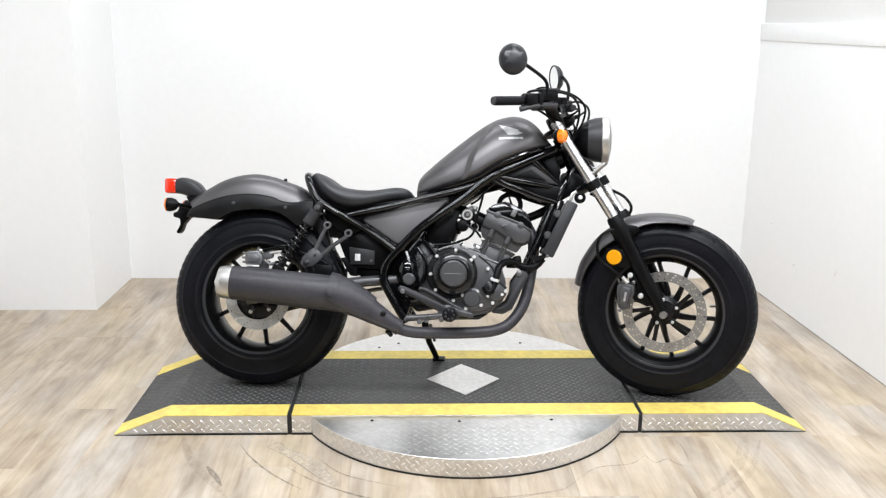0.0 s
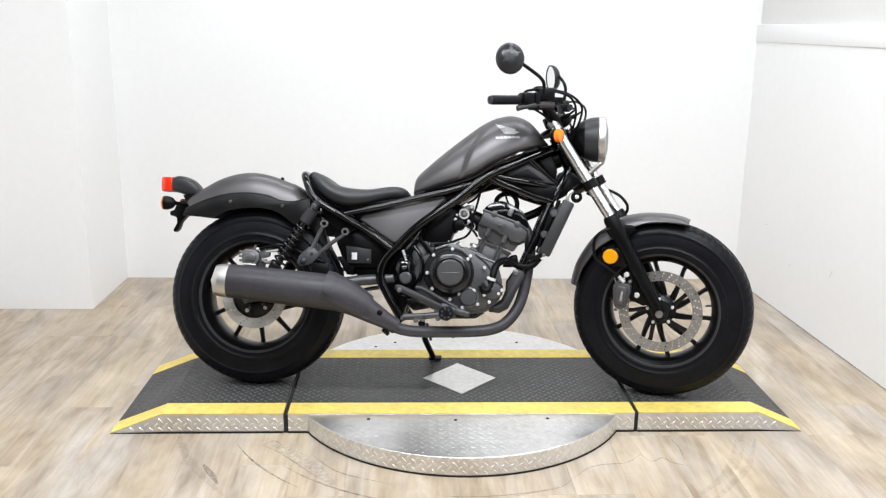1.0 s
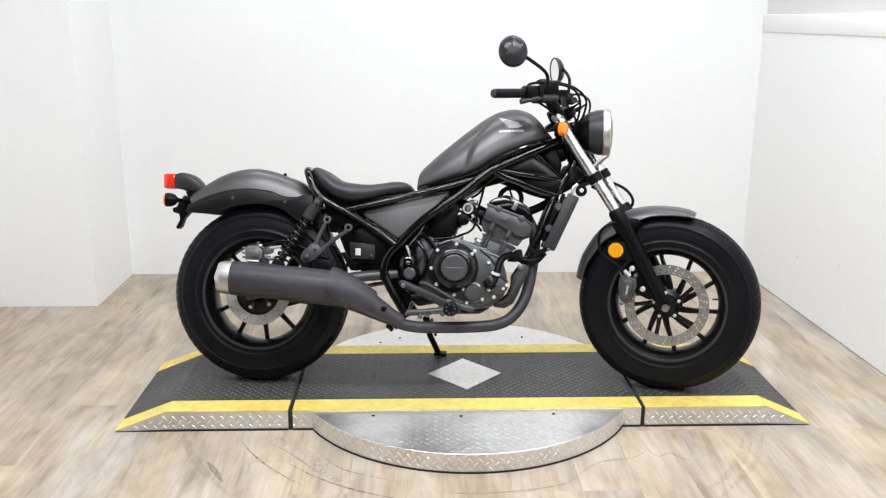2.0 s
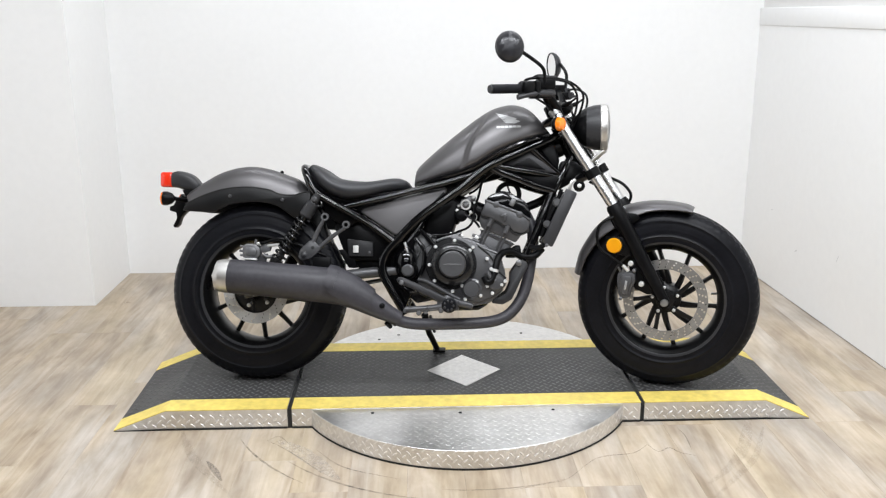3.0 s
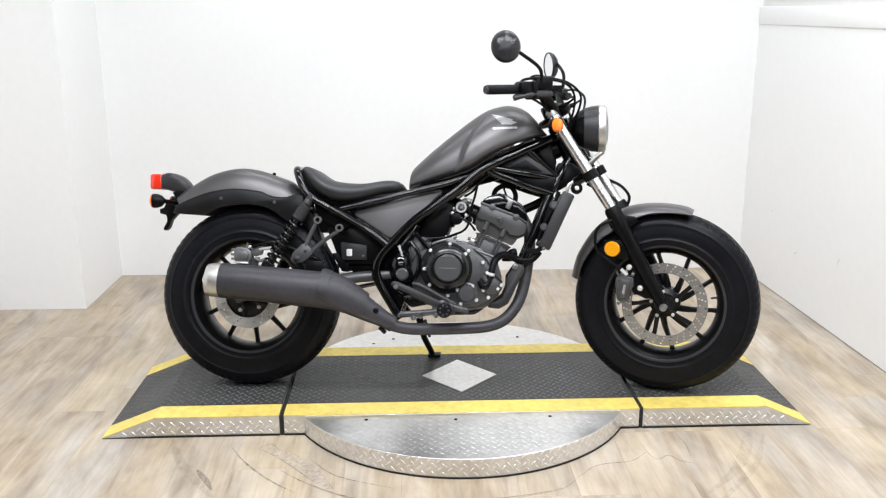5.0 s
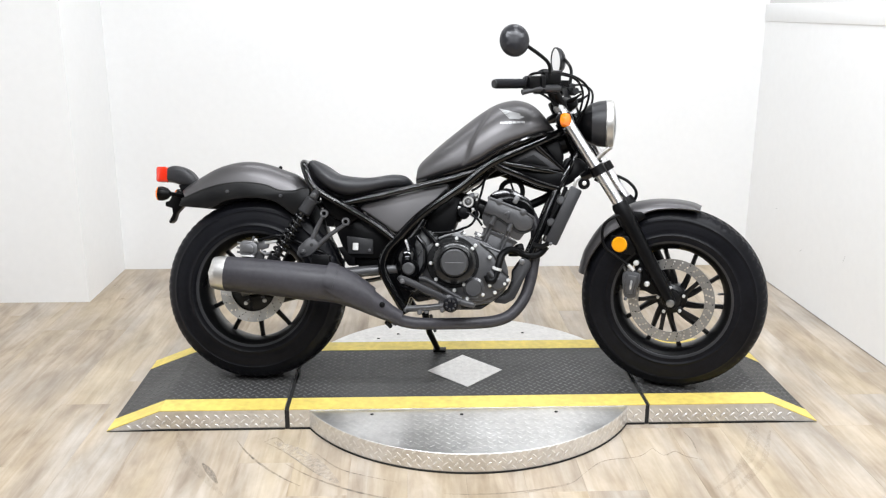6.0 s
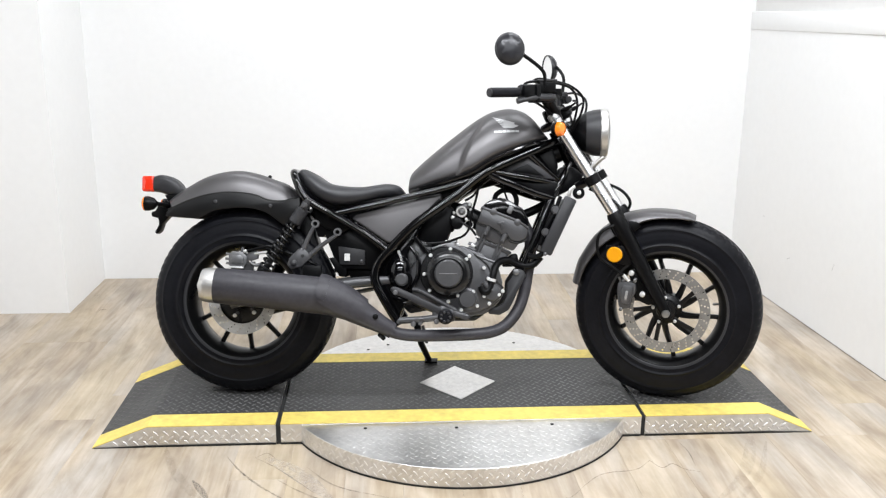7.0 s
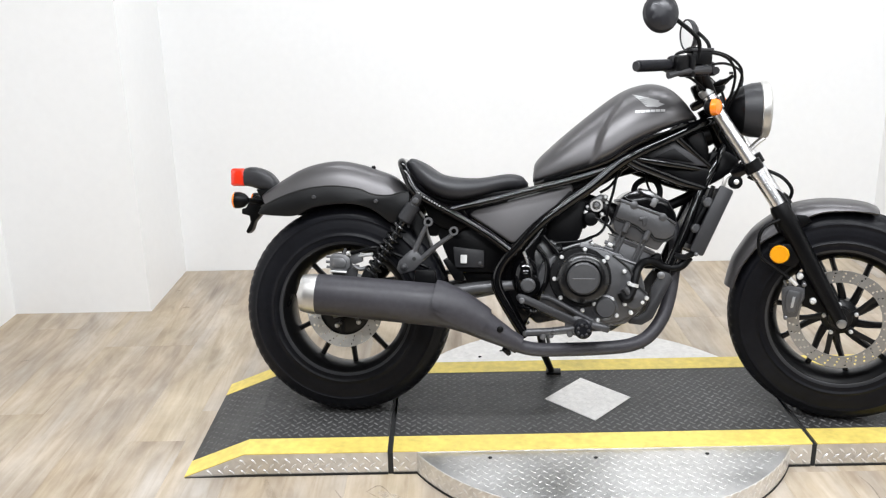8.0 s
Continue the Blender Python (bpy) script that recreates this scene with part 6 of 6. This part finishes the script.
part("stand_spring", tube([(0.622, 0.11, 0.222), (0.634, 0.18, 0.155)], 0.006, 8, 1), ENGINE, bike)

# ---- floor planks ----
def plank_mesh(length, width=0.178):
    """A plank with a chamfered upper edge, its middle at the origin."""
    me = bpy.data.meshes.new("plank")
    hx, hy, c = width / 2 - 0.0001, length / 2 - 0.0001, 0.0004
    v = [(-hx, -hy, -0.006), (hx, -hy, -0.006), (hx, hy, -0.006), (-hx, hy, -0.006), (-hx, -hy, -c), (hx, -hy, -c), (hx, hy, -c), (-hx, hy, -c),
         (-hx + c, -hy + c, 0), (hx - c, -hy + c, 0), (hx - c, hy - c, 0), (-hx + c, hy - c, 0)]
    f = [(0, 1, 5, 4), (1, 2, 6, 5), (2, 3, 7, 6), (3, 0, 4, 7), (4, 5, 9, 8), (5, 6, 10, 9), (6, 7, 11, 10), (7, 4, 8, 11), (8, 9, 10, 11)]
    me.from_pydata(v, [], f)
    me.materials.append(PLANK)
    return me


floor = bpy.data.objects["floor"]
rng = random.Random(4)
by_length = {}
col = 0
# the bay and the stretch before it; the hall beyond stays plain
x = LEFT_X + 0.089
while x < RIGHT_X + 0.05:
    y = BACK_Y - 0.002
    first = rng.choice((0.3, 0.5, 0.75, 0.95, 1.15))
    while y > FRONT_Y:
        length = first or 1.22
        first = None
        length = min(length, y - FRONT_Y)
        if length < 0.05:
            break
        key = round(length, 2)
        if key not in by_length:
            by_length[key] = plank_mesh(length)
        ob = new("plank", by_length[key])
        ob.parent = floor
        ob.location = (x, y - length / 2, 0)
        y -= length
    x += 0.178


# the hall's planks beyond the bay, out of sight, as one sheet
def far_planks(x0, x1, y0, y1):
    verts, faces = [], []
    x = x0
    while x < x1 - 0.02:
        y = y1 - rng.uniform(0, 1.0)
        cuts = [y1]
        while y > y0:
            cuts.append(y)
            y -= 1.22
        cuts.append(y0)
        for a, b in zip(cuts, cuts[1:]):
            k = len(verts)
            w = min(0.178, x1 - x)
            verts += [(x + 0.0006, b + 0.0006, 0), (x + w - 0.0006, b + 0.0006, 0), (x + w - 0.0006, a - 0.0006, 0), (x + 0.0006, a - 0.0006, 0)]
            faces.append((k, k + 1, k + 2, k + 3))
        x += 0.178
    me = bpy.data.meshes.new("plank_sheet")
    me.from_pydata(verts, [], faces)
    me.materials.append(PLANK)
    ob = new("plank_sheet", me)
    ob.parent = floor
    ob["kind"] = "stuff"


far_planks(HALL_X0, LEFT_X, FRONT_Y, -1.6)
far_planks(RIGHT_X + 0.09, HALL_X1, FRONT_Y, -1.6)

# scuffs on the floor
def worn_mark(name, colour, most, low=0.30, high=0.75):
    """A thin stain that lets the floor show through in patches."""
    m = mat(name, colour, 0.6)
    nt = m.node_tree
    shader, outlet = nt.nodes["Principled BSDF"], nt.nodes["Material Output"]
    clear, blend = nt.nodes.new("ShaderNodeBsdfTransparent"), nt.nodes.new("ShaderNodeMixShader")
    patchy = nt.nodes.new("ShaderNodeTexNoise")
    patchy.inputs["Scale"].default_value, patchy.inputs["Detail"].default_value = 16, 5
    cut = nt.nodes.new("ShaderNodeMapRange")
    cut.inputs["From Min"].default_value, cut.inputs["From Max"].default_value = low, high
    cut.inputs["To Max"].default_value = most
    nt.links.new(patchy.outputs["Fac"], cut.inputs["Value"])
    nt.links.new(cut.outputs["Result"], blend.inputs["Fac"])
    nt.links.new(clear.outputs[0], blend.inputs[1])
    nt.links.new(shader.outputs[0], blend.inputs[2])
    nt.links.new(blend.outputs[0], outlet.inputs["Surface"])
    return m


SCUFF = worn_mark("grey_scuff", (0.085, 0.078, 0.075), 0.62)
TYRE_MARK = worn_mark("brown_tyre_mark", (0.16, 0.125, 0.085), 0.17)
PALE_SMEAR = worn_mark("pale_grey_smear", (0.42, 0.41, 0.41), 0.32, 0.34, 0.72)


scuffs = []


def scuff(points, width, material=SCUFF):
    scuffs.append(1)
    line = smooth_line([(*p, 0.0004 + 0.00008 * len(scuffs)) for p in points], 8)
    bm = bmesh.new()
    prev = None
    for i, q in enumerate(line):
        d = line[min(i + 1, len(line) - 1)] - line[max(0, i - 1)]
        n = np.array((-d[1], d[0], 0)) / max(1e-6, np.hypot(d[0], d[1]))
        w = width * (0.25 + 0.75 * math.sin(math.pi * i / (len(line) - 1)))
        cur = [bm.verts.new(q + n * w), bm.verts.new(q - n * w)]
        if prev:
            bm.faces.new((prev[0], cur[0], cur[1], prev[1]))
        prev = cur
    ob = part("scuff_mark", bm, material)
    tagged(ob, "faint dark scuff worn into the wood floor", "scuff", "floor scuffs", "structure")


def ring_scuff(radius, a0, a1, width):
    scuff([(-0.01 + radius * math.cos(radians(a)), -0.035 + radius * math.sin(radians(a))) for a in np.linspace(a0, a1, 7)], width)


ring_scuff(0.80, 222, 262, 0.004)
ring_scuff(0.86, 206, 232, 0.004)
ring_scuff(0.74, 262, 292, 0.003)
# wandering cracks and wear in front of the ramp
scuff([(0.094, -0.781), (0.19, -0.752), (0.272, -0.722), (0.338, -0.648)], 0.0016)
scuff([(0.338, -0.648), (0.385, -0.600), (0.432, -0.579), (0.518, -0.564), (0.578, -0.509)], 0.0022)
scuff([(0.578, -0.509), (0.602, -0.558), (0.645, -0.534), (0.672, -0.569), (0.716, -0.590)], 0.0026)
scuff([(0.712, -0.393), (0.722, -0.455), (0.714, -0.552)], 0.0020)
scuff([(-0.691, -0.429), (-0.655, -0.400), (-0.618, -0.449)], 0.0024)
scuff([(-0.691, -0.429), (-0.633, -0.480), (-0.564, -0.558), (-0.487, -0.654)], 0.0022)
scuff([(-0.52, -0.50), (-0.42, -0.62), (-0.25, -0.70)], 0.0025)
scuff([(-0.862, -0.563), (-0.826, -0.622), (-0.790, -0.690)], 0.011)
# broad tyre marks
scuff([(0.975, -0.36), (0.955, -0.402), (0.890, -0.540), (0.818, -0.648), (0.700, -0.770)], 0.020, TYRE_MARK)
scuff([(1.010, -0.40), (0.910, -0.597), (0.811, -0.717), (0.690, -0.85)], 0.012, TYRE_MARK)
scuff([(-1.00, -0.33), (-0.941, -0.479), (-0.873, -0.602), (-0.760, -0.76)], 0.016, TYRE_MARK)
scuff([(-0.655, -0.43), (-0.58, -0.50), (-0.50, -0.60), (-0.43, -0.70)], 0.030, PALE_SMEAR)
scuff([(-1.63, 1.07), (-1.615, 1.085), (-1.60, 1.08)], 0.006)
scuff([(-1.72, 1.30), (-1.71, 1.31), (-1.70, 1.315)], 0.004)
scuff([(-2.10, 0.52), (-2.08, 0.53), (-2.07, 0.525)], 0.004)

# scuffs on the side wall
for wy, wz, wh, turn in ((0.95, 0.26, 0.03, 60), (0.55, 0.33, 0.035, 20), (1.25, 0.40, 0.02, 75)):
    bm = block((0.0006, 0.004, wh), TURN_RIGHT @ Matrix.Translation((RIGHT_X - 0.0006, wy, wz)) @ pose(0, 0, 0, turn, 0, 0), 0)
    tagged(part("wall_scuff", bm, TYRE_MARK), "small grey scuff on the white side wall", "scuff", "wall scuffs", "structure")
